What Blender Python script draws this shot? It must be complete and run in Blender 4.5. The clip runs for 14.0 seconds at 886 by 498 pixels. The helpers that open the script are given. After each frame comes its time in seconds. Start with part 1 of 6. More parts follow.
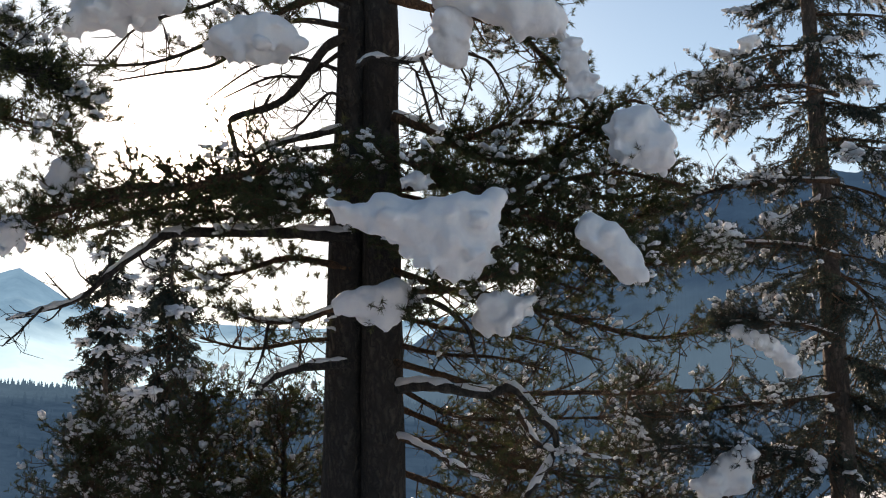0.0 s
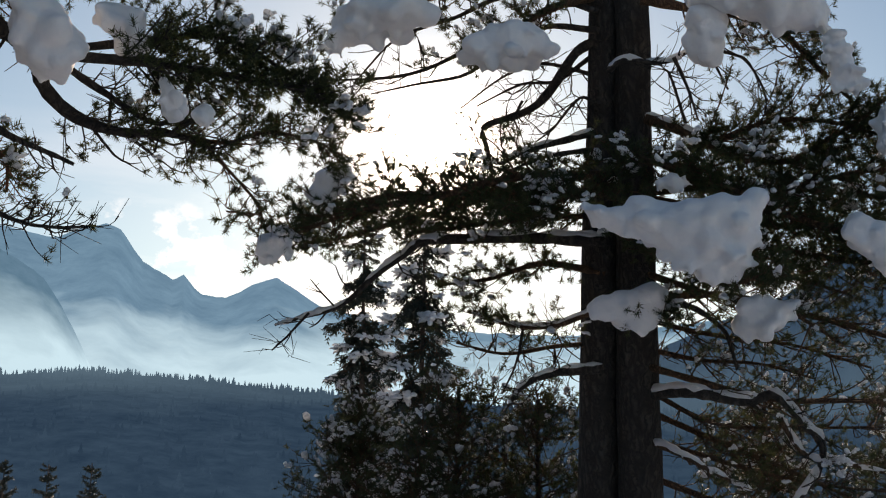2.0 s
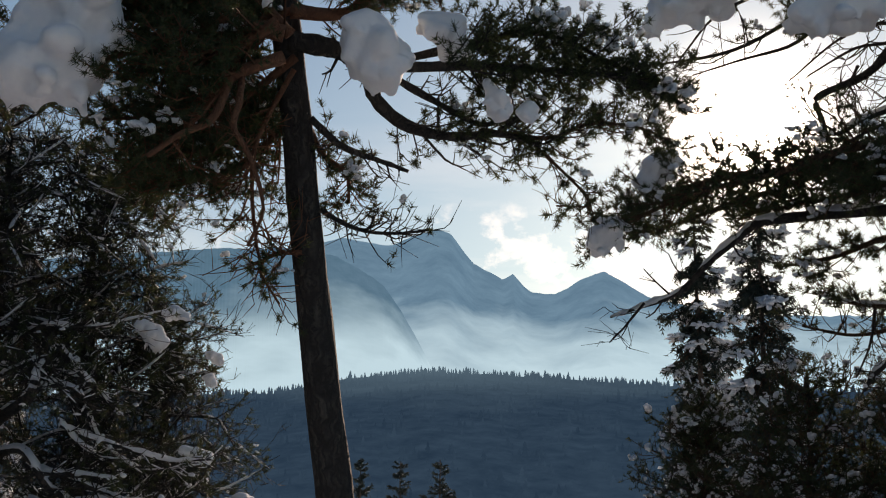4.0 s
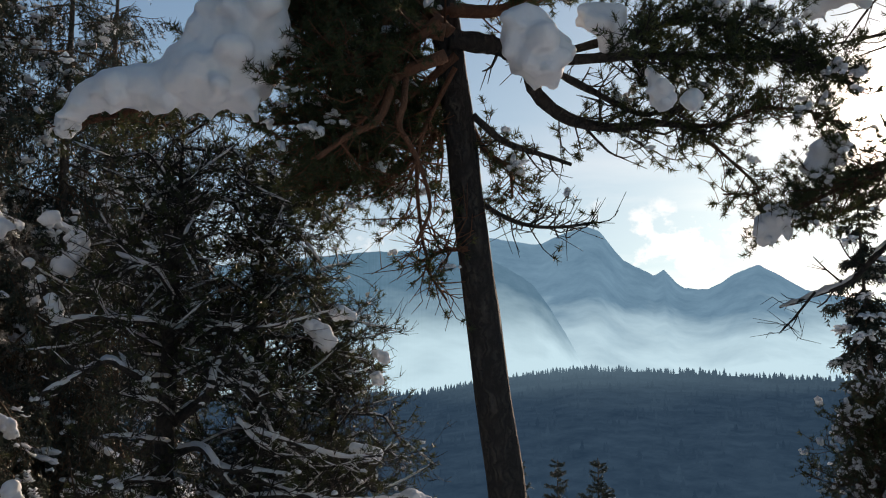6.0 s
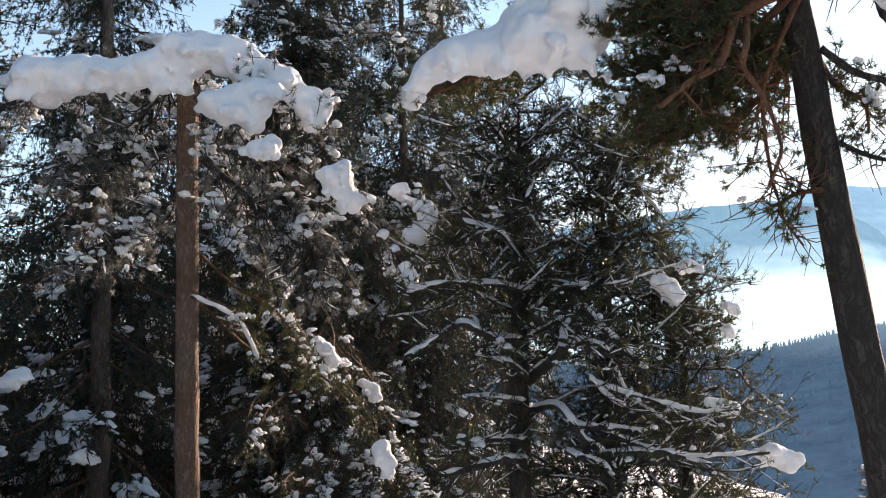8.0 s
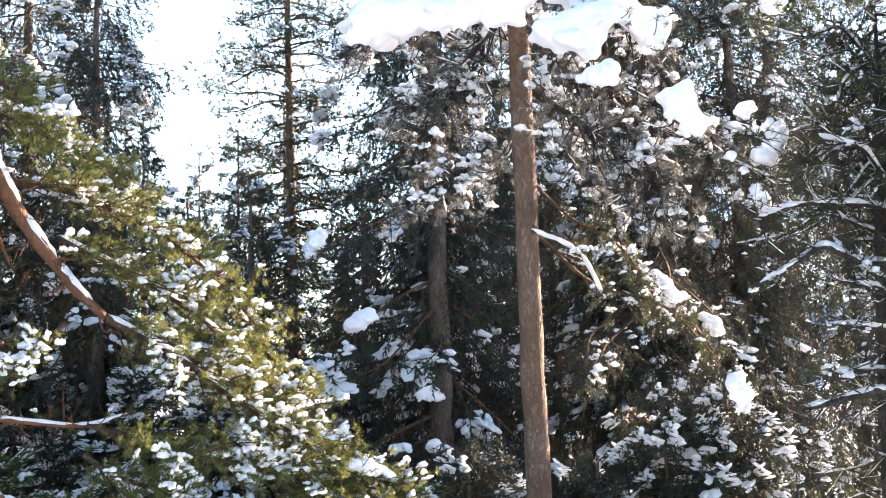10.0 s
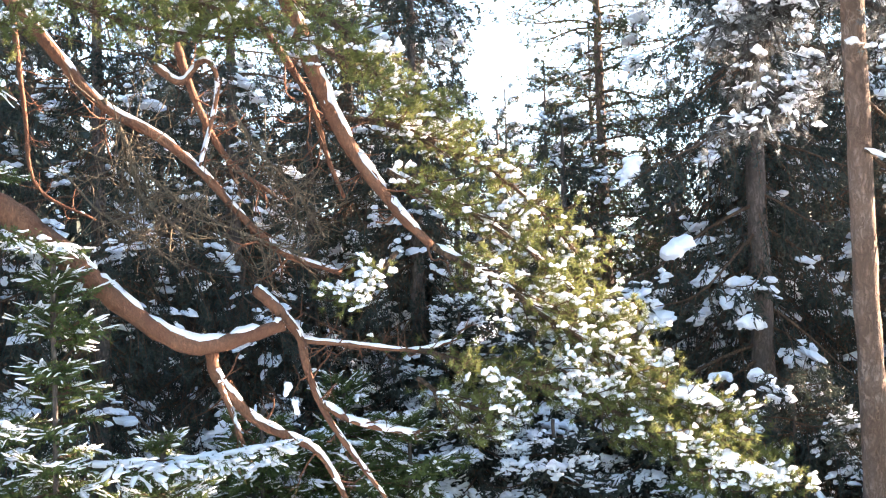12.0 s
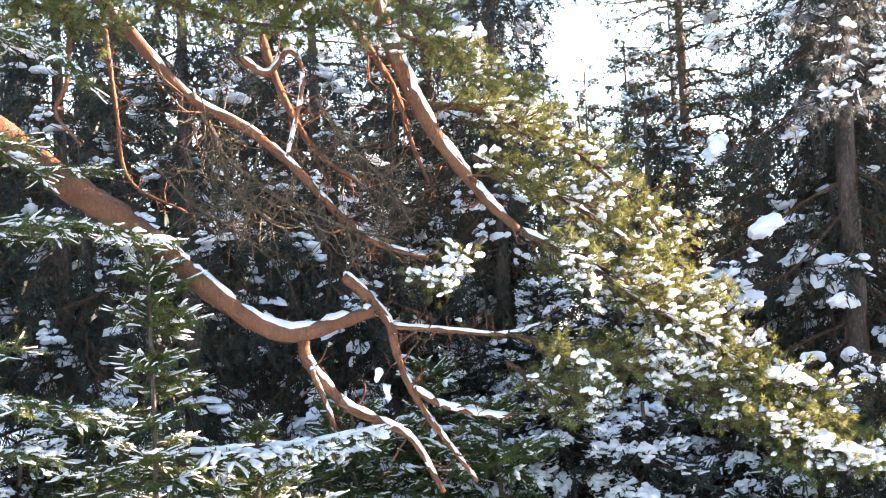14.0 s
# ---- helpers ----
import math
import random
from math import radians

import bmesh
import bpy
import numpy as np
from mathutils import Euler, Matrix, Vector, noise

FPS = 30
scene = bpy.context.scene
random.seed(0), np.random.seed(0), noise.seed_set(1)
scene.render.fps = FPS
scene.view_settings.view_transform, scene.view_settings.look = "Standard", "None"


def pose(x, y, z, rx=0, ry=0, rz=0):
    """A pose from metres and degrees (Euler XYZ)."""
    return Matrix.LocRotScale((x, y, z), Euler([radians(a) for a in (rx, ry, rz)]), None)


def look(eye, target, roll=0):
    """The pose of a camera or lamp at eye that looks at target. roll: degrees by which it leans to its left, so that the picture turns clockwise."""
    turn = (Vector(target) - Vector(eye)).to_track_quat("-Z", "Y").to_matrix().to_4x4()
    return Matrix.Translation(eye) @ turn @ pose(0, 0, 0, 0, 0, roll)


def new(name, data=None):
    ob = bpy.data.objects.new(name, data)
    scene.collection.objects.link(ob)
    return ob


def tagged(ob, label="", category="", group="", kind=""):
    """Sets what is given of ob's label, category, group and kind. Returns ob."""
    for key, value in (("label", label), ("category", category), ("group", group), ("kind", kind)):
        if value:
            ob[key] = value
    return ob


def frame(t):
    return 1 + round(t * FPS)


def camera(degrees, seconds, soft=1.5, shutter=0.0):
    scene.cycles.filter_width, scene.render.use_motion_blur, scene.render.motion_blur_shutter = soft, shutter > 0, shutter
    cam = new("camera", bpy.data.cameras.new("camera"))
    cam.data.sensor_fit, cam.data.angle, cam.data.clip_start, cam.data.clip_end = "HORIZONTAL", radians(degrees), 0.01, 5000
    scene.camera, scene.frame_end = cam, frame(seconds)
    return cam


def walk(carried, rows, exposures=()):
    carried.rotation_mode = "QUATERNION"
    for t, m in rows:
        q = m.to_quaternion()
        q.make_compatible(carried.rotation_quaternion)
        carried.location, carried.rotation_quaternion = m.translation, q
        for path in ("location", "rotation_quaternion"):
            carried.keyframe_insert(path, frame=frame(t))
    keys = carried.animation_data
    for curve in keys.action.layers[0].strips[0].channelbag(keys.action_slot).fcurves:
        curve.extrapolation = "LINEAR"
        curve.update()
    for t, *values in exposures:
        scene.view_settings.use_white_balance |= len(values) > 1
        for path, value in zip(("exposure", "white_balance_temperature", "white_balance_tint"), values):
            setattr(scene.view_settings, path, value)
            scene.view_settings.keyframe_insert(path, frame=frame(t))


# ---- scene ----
import functools
cam = camera(40.53, 14.0, soft=1.1)
# seconds, place, then yaw to the left, pitch up and lean in degrees
ROWS = [
    (0.0, -0.435, -0.328, 1.565, 12.04, 10.45, -0.42),
    (0.5, -0.469, -0.346, 1.546, 15.21, 10.67, -0.13),
    (1.0, -0.494, -0.351, 1.548, 18.12, 10.79, 0.21),
    (1.5, -0.511, -0.354, 1.542, 21.53, 11.27, 0.98),
    (2.0, -0.526, -0.346, 1.546, 23.78, 10.74, 1.01),
    (2.5, -0.548, -0.338, 1.547, 28.35, 10.73, 0.88),
    (3.0, -0.559, -0.329, 1.548, 31.65, 10.53, 0.62),
    (3.5, -0.596, -0.295, 1.553, 35.49, 9.99, 0.71),
    (3.7, -0.600, -0.297, 1.550, 37.33, 10.14, 0.43),
    (5.8, -0.678, -0.389, 1.508, 45.37, 9.97, -0.49),
    (6.0, -0.681, -0.391, 1.508, 46.66, 10.29, -0.33),
    (6.5, -0.699, -0.391, 1.514, 50.39, 10.46, -0.02),
    (7.0, -0.722, -0.391, 1.518, 55.04, 10.10, 0.42),
    (7.5, -0.749, -0.389, 1.518, 59.64, 9.62, -0.82),
    (7.7, -0.754, -0.407, 1.502, 60.98, 9.24, -1.13),
    (9.8, -1.163, -0.636, 1.418, 74.56, 6.44, -1.47),
    (10.0, -1.166, -0.637, 1.402, 77.29, 6.40, -1.78),
    (10.5, -1.199, -0.646, 1.413, 80.32, 5.44, -1.97),
    (11.0, -1.197, -0.696, 1.401, 84.12, 4.14, -1.33),
    (11.5, -1.206, -0.754, 1.389, 87.50, 3.73, -1.57),
    (12.0, -1.214, -0.808, 1.385, 91.67, 3.48, -1.57),
    (12.5, -1.237, -0.830, 1.381, 94.70, 2.98, -1.62),
    (13.0, -1.239, -0.825, 1.373, 96.39, 3.73, -3.01),
    (13.5, -1.138, -0.851, 1.371, 96.11, 4.04, -3.02),
    (14.0, -1.188, -0.855, 1.372, 95.55, 2.96, -2.62)]


def eye_pose(x, y, z, yaw, pitch, lean):
    a, p = radians(yaw), radians(pitch)
    ahead = Vector((-math.sin(a) * math.cos(p), math.cos(a) * math.cos(p), math.sin(p)))
    return look((x, y, z), Vector((x, y, z)) + ahead, lean)


walk(cam, [(r[0], eye_pose(*r[1:])) for r in ROWS],
     [(0.0, 0.95, 9000, 26), (1.0, 0.7, 8700, 25), (3.5, 0.18, 8700, 25), (6.0, 0.33, 8500, 23), (6.5, 0.55, 8500, 23), (7.0, 0.85, 8700, 24), (7.5, 1.25, 8900, 26),
      (10.0, 3.3, 8600, 27), (12.0, 3.8, 8700, 27), (14.0, 3.75, 9000, 29)])

# ---- light: a low winter sun behind the big pine, thin haze and blue sky ----
SUN_AZ, SUN_EL = radians(24.5), radians(15.3)
TO_SUN = Vector((-math.sin(SUN_AZ) * math.cos(SUN_EL), math.cos(SUN_AZ) * math.cos(SUN_EL), math.sin(SUN_EL)))
sun_data = bpy.data.lights.new("sun", "SUN")
sun_data.energy, sun_data.angle, sun_data.color = 4.1, radians(0.53), (1.0, 0.93, 0.82)
sun_lamp = new("sun", sun_data)
sun_lamp.matrix_world = look(TO_SUN * 100, (0, 0, 0))


class Nodes:
    """Short hand for building node trees."""

    def __init__(self, tree):
        self.tree = tree
        tree.nodes.clear()

    def add(self, kind, **props):
        n = self.tree.nodes.new(kind)
        for key, value in props.items():
            if key == "op":
                n.operation = value
            elif key == "blend":
                n.blend_type = value
            elif key == "feature":
                n.feature = value
        return n

    def link(self, a, b):
        self.tree.links.new(a, b)

    def math(self, op, a, b=0.0, clamp=False):
        n = self.add("ShaderNodeMath", op=op)
        n.use_clamp = clamp
        for i, v in enumerate((a, b)):
            if isinstance(v, (int, float)):
                n.inputs[i].default_value = v
            else:
                self.link(v, n.inputs[i])
        return n.outputs[0]

    def mix(self, fac, a, b, blend="MIX"):
        n = self.tree.nodes.new("ShaderNodeMix")
        n.data_type, n.blend_type = "RGBA", blend
        for i, v in ((0, fac), (6, a), (7, b)):
            if isinstance(v, (int, float)):
                n.inputs[i].default_value = v
            elif isinstance(v, tuple):
                n.inputs[i].default_value = (*v, 1)
            else:
                self.link(v, n.inputs[i])
        return n.outputs[2]

    def noise(self, scale, detail=4, rough=0.55, coords=None, stretch=None):
        n = self.add("ShaderNodeTexNoise")
        n.inputs["Scale"].default_value, n.inputs["Detail"].default_value, n.inputs["Roughness"].default_value = scale, detail, rough
        if coords is not None:
            if stretch:
                mp = self.add("ShaderNodeMapping")
                mp.inputs["Scale"].default_value = stretch
                self.link(coords, mp.inputs[0])
                coords = mp.outputs[0]
            self.link(coords, n.inputs["Vector"])
        return n.outputs[0]

    def ramp(self, fac, lo, hi):
        n = self.add("ShaderNodeMapRange")
        n.inputs[1].default_value, n.inputs[2].default_value = lo, hi
        self.link(fac, n.inputs[0])
        return n.outputs[0]


world = bpy.data.worlds.new("winter_sky")
scene.world = world
world.use_nodes = True
w = Nodes(world.node_tree)
sky = w.add("ShaderNodeTexSky")
sky.sky_type, sky.sun_disc = "NISHITA", False
sky.sun_elevation, sky.sun_rotation = SUN_EL, -SUN_AZ
sky.air_density, sky.dust_density, sky.ozone_density, sky.altitude = 1.0, 0.4, 1.5, 900
tc = w.add("ShaderNodeTexCoord")
dot = w.add("ShaderNodeVectorMath", op="DOT_PRODUCT")
dot.inputs[1].default_value = TO_SUN
w.link(tc.outputs["Generated"], dot.inputs[0])
angle = w.math("ARCCOSINE", w.math("MINIMUM", dot.outputs["Value"], 0.99999))
core = w.math("MULTIPLY", w.math("POWER", 2.718, w.math("MULTIPLY", w.math("POWER", angle, 2.0), -620.0)), 14.0)
halo = w.math("MULTIPLY", w.math("POWER", 2.718, w.math("MULTIPLY", angle, -10.0)), 0.5)
sep = w.add("ShaderNodeSeparateXYZ")
w.link(tc.outputs["Generated"], sep.inputs[0])
low = w.ramp(sep.outputs[2], 0.30, 0.10)
haze = w.math("MULTIPLY", w.ramp(sep.outputs[2], 0.42, 0.05), 0.32)
streak = w.ramp(w.noise(3.0, 6, 0.6, tc.outputs["Generated"], (1.0, 1.0, 6.0)), 0.42, 0.66)
heap = 0.0
for az, el, size, height in ((35.1, 9.5, 1.2, 0.15), (31.6, 9.2, 2.0, 0.18), (36.9, 10.9, 0.8, 0.13), (26.0, 8.0, 5.0, 0.14)):
    towards = w.add("ShaderNodeVectorMath", op="DOT_PRODUCT")
    towards.inputs[1].default_value = (-math.sin(radians(az)) * math.cos(radians(el)), math.cos(radians(az)) * math.cos(radians(el)), math.sin(radians(el)))
    w.link(tc.outputs["Generated"], towards.inputs[0])
    off = w.math("ARCCOSINE", w.math("MINIMUM", towards.outputs["Value"], 0.999999))
    swell = w.math("POWER", 2.718, w.math("MULTIPLY", w.math("POWER", off, 2.0), -1.0 / radians(size) ** 2))
    heap = w.math("ADD", w.math("MULTIPLY", swell, height), heap)
puffs = w.ramp(w.math("ADD", w.noise(22.0, 8, 0.62, tc.outputs["Generated"], (1.0, 1.0, 1.4)), heap), 0.58, 0.80)
near_ridge = w.ramp(sep.outputs[2], 0.225, 0.19)
cloud = w.math("MAXIMUM", w.math("MULTIPLY", streak, w.math("MULTIPLY", low, 0.32)), w.math("MULTIPLY", puffs, w.math("MULTIPLY", near_ridge, 0.8)))
base_sky = w.add("ShaderNodeVectorMath", op="SCALE")
base_sky.inputs["Scale"].default_value = 0.084
w.link(sky.outputs[0], base_sky.inputs[0])
clear = w.mix(1.0, base_sky.outputs[0], (0.72, 1.0, 1.13), "MULTIPLY")
sunward = w.ramp(dot.outputs["Value"], 0.75, 0.97)
hazy = w.mix(haze, clear, (0.36, 0.56, 0.68))
with_cloud = w.mix(w.math("MULTIPLY", cloud, sunward), hazy, (1.4, 1.42, 1.44))
glow = w.add("ShaderNodeVectorMath", op="SCALE")
glow.inputs[0].default_value = (1.0, 0.95, 0.86)
w.link(w.math("ADD", core, halo), glow.inputs["Scale"])
total = w.mix(1.0, with_cloud, glow.outputs[0], "ADD")
bg = w.add("ShaderNodeBackground")
w.link(total, bg.inputs[0])
wout = w.add("ShaderNodeOutputWorld")
w.link(bg.outputs[0], wout.inputs[0])


# ---- materials ----
def material(name):
    m = bpy.data.materials.new(name)
    m.use_nodes = True
    return m, Nodes(m.node_tree)


def surface(n, colour, rough, bump=None, bump_size=0.01, translucent=0.0, through_colour=None):
    p = n.add("ShaderNodeBsdfPrincipled")
    p.inputs["Roughness"].default_value = rough
    p.inputs["Specular IOR Level"].default_value = 0.25
    n.link(colour, p.inputs["Base Color"])
    if bump is not None:
        b = n.add("ShaderNodeBump")
        b.inputs["Distance"].default_value = bump_size
        n.link(bump, b.inputs["Height"])
        n.link(b.outputs[0], p.inputs["Normal"])
    result = p.outputs[0]
    if translucent:
        t = n.add("ShaderNodeBsdfTranslucent")
        n.link(through_colour or colour, t.inputs[0])
        s = n.add("ShaderNodeMixShader")
        s.inputs[0].default_value = translucent
        n.link(result, s.inputs[1])
        n.link(t.outputs[0], s.inputs[2])
        result = s.outputs[0]
    out = n.add("ShaderNodeOutputMaterial")
    n.link(result, out.inputs[0])


def bark_material(name, deep, mid, light, plates, cracked=1.0, long=0.3):
    m, n = material(name)
    co = n.add("ShaderNodeTexCoord").outputs["Object"]
    vor = n.add("ShaderNodeTexVoronoi", feature="DISTANCE_TO_EDGE")
    mp = n.add("ShaderNodeMapping")
    mp.inputs["Scale"].default_value = (1, 1, long)
    warp = n.mix(0.16, co, n.noise(9, 3, 0.6, co), "ADD")
    n.link(warp, mp.inputs[0])
    n.link(mp.outputs[0], vor.inputs["Vector"])
    vor.inputs["Scale"].default_value = plates
    crack = n.math("MULTIPLY", n.ramp(vor.outputs["Distance"], 0.0, 0.3), n.ramp(n.noise(14, 3, 0.6, co, (1, 1, 0.5)), 0.25, 0.6))
    fine = n.noise(60, 5, 0.65, co, (1, 1, long))
    patch = n.ramp(n.noise(3.2, 4, 0.6, co), 0.38, 0.62)
    col = n.mix(patch, mid, light)
    col = n.mix(n.ramp(fine, 0.35, 0.75), col, mid)
    col = n.mix(n.math("ADD", n.math("MULTIPLY", crack, cracked), 1 - cracked), deep, col)
    height = n.math("ADD", n.math("MULTIPLY", crack, 0.8 * cracked), n.math("MULTIPLY", fine, 0.5))
    surface(n, col, 0.9, height, 0.018)
    return m


def needle_material(name, dark, mid, tip, trans):
    m, n = material(name)
    co = n.add("ShaderNodeTexCoord").outputs["Object"]
    info = n.add("ShaderNodeObjectInfo").outputs["Random"]
    col = n.mix(n.ramp(n.noise(2.2, 3, 0.6, co), 0.35, 0.65), dark, mid)
    col = n.mix(n.math("MULTIPLY", n.ramp(n.noise(11, 3, 0.6, co), 0.48, 0.7), n.math("ADD", n.math("MULTIPLY", info, 0.6), 0.3)), col, tip)
    surface(n, col, 0.55, None, 0, trans, n.mix(0.5, col, tip))
    return m


def snow_material(name, trans):
    m, n = material(name)
    co = n.add("ShaderNodeTexCoord").outputs["Object"]
    col = n.mix(n.ramp(n.noise(7, 4, 0.6, co), 0.3, 0.7), (0.80, 0.83, 0.87), (0.90, 0.91, 0.92))
    height = n.math("ADD", n.math("MULTIPLY", n.noise(28, 4, 0.6, co), 0.6), n.math("MULTIPLY", n.noise(170, 3, 0.7, co), 0.25))
    surface(n, col, 0.75, height, 0.012, trans, n.mix(0.5, col, (0.85, 0.9, 0.95)))
    return m


BARK_GREY = bark_material("pine_bark_grey", (0.026, 0.023, 0.021), (0.055, 0.048, 0.043), (0.1, 0.088, 0.079), 19, 1.0, 0.13)
BARK_RED = bark_material("pine_bark_red", (0.07, 0.032, 0.02), (0.14, 0.058, 0.034), (0.24, 0.118, 0.07), 34, 0.45)
BARK_MID = bark_material("pine_bark_brown", (0.07, 0.042, 0.03), (0.17, 0.105, 0.075), (0.26, 0.2, 0.165), 24, 0.8, 0.16)
BARK_SPRUCE = bark_material("spruce_bark", (0.04, 0.032, 0.028), (0.13, 0.1, 0.085), (0.22, 0.18, 0.155), 22, 0.8, 0.2)
TWIG = bark_material("twig_bark", (0.05, 0.03, 0.02), (0.15, 0.085, 0.05), (0.22, 0.14, 0.09), 40)
DEAD_TWIG = bark_material("dead_twigs", (0.09, 0.07, 0.05), (0.19, 0.15, 0.1), (0.28, 0.23, 0.16), 40)
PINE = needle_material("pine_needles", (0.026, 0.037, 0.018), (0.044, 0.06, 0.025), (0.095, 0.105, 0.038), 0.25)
# Brighter yellow-green copy of the pine needles, with sunlight put into its colour.
PINE_SUN = needle_material("pine_needles_sunlit", (0.06, 0.085, 0.025), (0.105, 0.135, 0.04), (0.21, 0.22, 0.08), 0.44)
SPRUCE = needle_material("spruce_needles", (0.018, 0.026, 0.023), (0.031, 0.043, 0.035), (0.056, 0.072, 0.048), 0.18)
FIR = needle_material("fir_needles", (0.03, 0.06, 0.022), (0.06, 0.1, 0.03), (0.14, 0.18, 0.05), 0.3)
FROSTY = needle_material("frosted_needles", (0.035, 0.042, 0.035), (0.085, 0.095, 0.09), (0.34, 0.37, 0.39), 0.25)
SNOW = snow_material("fresh_snow", 0.12)
SNOW_THIN = snow_material("thin_snow", 0.35)


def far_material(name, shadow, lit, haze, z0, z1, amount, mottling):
    """Distant slope: dim ground plus emission painting shade, lit tone and haze towards z0."""
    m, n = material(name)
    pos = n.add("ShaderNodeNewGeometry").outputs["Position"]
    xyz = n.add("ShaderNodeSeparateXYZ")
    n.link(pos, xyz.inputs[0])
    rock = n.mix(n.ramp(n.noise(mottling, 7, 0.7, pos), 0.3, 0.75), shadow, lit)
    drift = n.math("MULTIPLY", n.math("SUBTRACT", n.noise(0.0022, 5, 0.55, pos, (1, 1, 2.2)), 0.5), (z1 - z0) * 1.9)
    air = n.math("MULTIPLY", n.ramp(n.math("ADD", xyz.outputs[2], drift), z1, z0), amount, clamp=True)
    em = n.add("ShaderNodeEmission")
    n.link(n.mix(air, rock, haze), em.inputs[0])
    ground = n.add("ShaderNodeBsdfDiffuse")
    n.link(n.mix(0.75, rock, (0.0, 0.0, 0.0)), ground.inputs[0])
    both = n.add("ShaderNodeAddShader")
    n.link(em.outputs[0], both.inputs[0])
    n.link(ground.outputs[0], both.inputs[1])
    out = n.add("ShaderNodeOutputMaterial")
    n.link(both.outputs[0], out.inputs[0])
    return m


# Shade, light and haze of the far slopes are baked into these glowing colours.
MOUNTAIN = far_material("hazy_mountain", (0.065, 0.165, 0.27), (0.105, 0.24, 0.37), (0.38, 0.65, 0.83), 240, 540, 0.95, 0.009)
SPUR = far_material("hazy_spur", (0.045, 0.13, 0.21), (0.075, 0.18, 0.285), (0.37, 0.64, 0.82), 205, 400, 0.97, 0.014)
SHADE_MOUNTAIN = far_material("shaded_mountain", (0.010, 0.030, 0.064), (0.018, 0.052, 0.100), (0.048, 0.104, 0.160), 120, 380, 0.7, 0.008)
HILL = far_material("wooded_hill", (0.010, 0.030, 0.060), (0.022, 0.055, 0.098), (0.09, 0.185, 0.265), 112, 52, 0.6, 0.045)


# ---- geometry kit ----
class Geo:
    """Collects vertices with triangles and quads, and turns them into one mesh."""

    def __init__(self):
        self.v, self.f, self.count = [], [], 0

    def add(self, verts, faces):
        verts = np.asarray(verts, float).reshape(-1, 3)
        self.v.append(verts)
        self.f.extend((np.asarray(faces) + self.count).tolist())
        self.count += len(verts)

    def mesh(self, name, mat, smooth=True, origin=(0, 0, 0)):
        me = bpy.data.meshes.new(name)
        verts = np.concatenate(self.v) - np.asarray(origin, float) if self.v else np.zeros((0, 3))
        me.from_pydata(verts.tolist(), [], self.f)
        me.materials.append(mat)
        if smooth:
            me.shade_smooth()
        return me


def unit(v):
    v = np.asarray(v, float)
    return v / (np.linalg.norm(v, axis=-1, keepdims=True) + 1e-12)


def curve_through(points, per=6):
    p = np.asarray(points, float)
    if len(p) == 2:
        return p[0] + np.linspace(0, 1, per + 1)[:, None] * (p[1] - p[0])
    q = np.vstack([2 * p[0] - p[1], p, 2 * p[-1] - p[-2]])
    out = []
    for i in range(1, len(q) - 2):
        t = np.linspace(0, 1, per, endpoint=False)[:, None]
        a, b, c, d = q[i - 1], q[i], q[i + 1], q[i + 2]
        out.append(0.5 * (2 * b + (c - a) * t + (2 * a - 5 * b + 4 * c - d) * t ** 2 + (3 * b - a - 3 * c + d) * t ** 3))
    out.append(q[-2][None])
    return np.vstack(out)


def across(a, b):
    """Cross product of rows of vectors."""
    return np.stack([a[:, 1] * b[:, 2] - a[:, 2] * b[:, 1], a[:, 2] * b[:, 0] - a[:, 0] * b[:, 2], a[:, 0] * b[:, 1] - a[:, 1] * b[:, 0]], 1)


@functools.lru_cache(maxsize=None)
def tube_pattern(n, sides):
    a = np.linspace(0, 2 * np.pi, sides, endpoint=False)
    i, j = np.meshgrid(np.arange(n - 1), np.arange(sides), indexing="ij")
    k = (j + 1) % sides
    return np.cos(a)[:, None], np.sin(a)[:, None], np.stack([i * sides + j, i * sides + k, (i + 1) * sides + k, (i + 1) * sides + j], -1).reshape(-1, 4)


def tube(geo, path, radii, sides=6, rng=None, rough=0.0):
    path, n = np.asarray(path, float), len(path)
    tan = unit(np.gradient(path, axis=0))
    ref = np.array([0, 0, 1.0]) if abs(tan[0][2]) < 0.9 else np.array([1.0, 0, 0])
    side = unit(across(tan, ref[None]))
    up = across(side, tan)
    ca, sa, f = tube_pattern(n, sides)
    r = np.broadcast_to(np.asarray(radii, float), (n,))[:, None] * np.ones(sides)
    if rough:
        r = r * (1 + rough * rng.uniform(-1, 1, (n, sides)))
    ring = path[:, None] + (ca * side[:, None] + sa * up[:, None]) * r[..., None]
    geo.add(ring.reshape(-1, 3), f)
    if sides > 4:
        geo.f.append([geo.count - sides + s for s in range(sides)])
        geo.f.append([geo.count - n * sides + s for s in reversed(range(sides))])


def ball(level):
    bm = bmesh.new()
    bmesh.ops.create_icosphere(bm, subdivisions=level, radius=1)
    v = np.array([x.co for x in bm.verts])
    f = np.array([[x.index for x in t.verts] for t in bm.faces])
    bm.free()
    return v, f


BALL1, BALL3 = ball(1), ball(3)


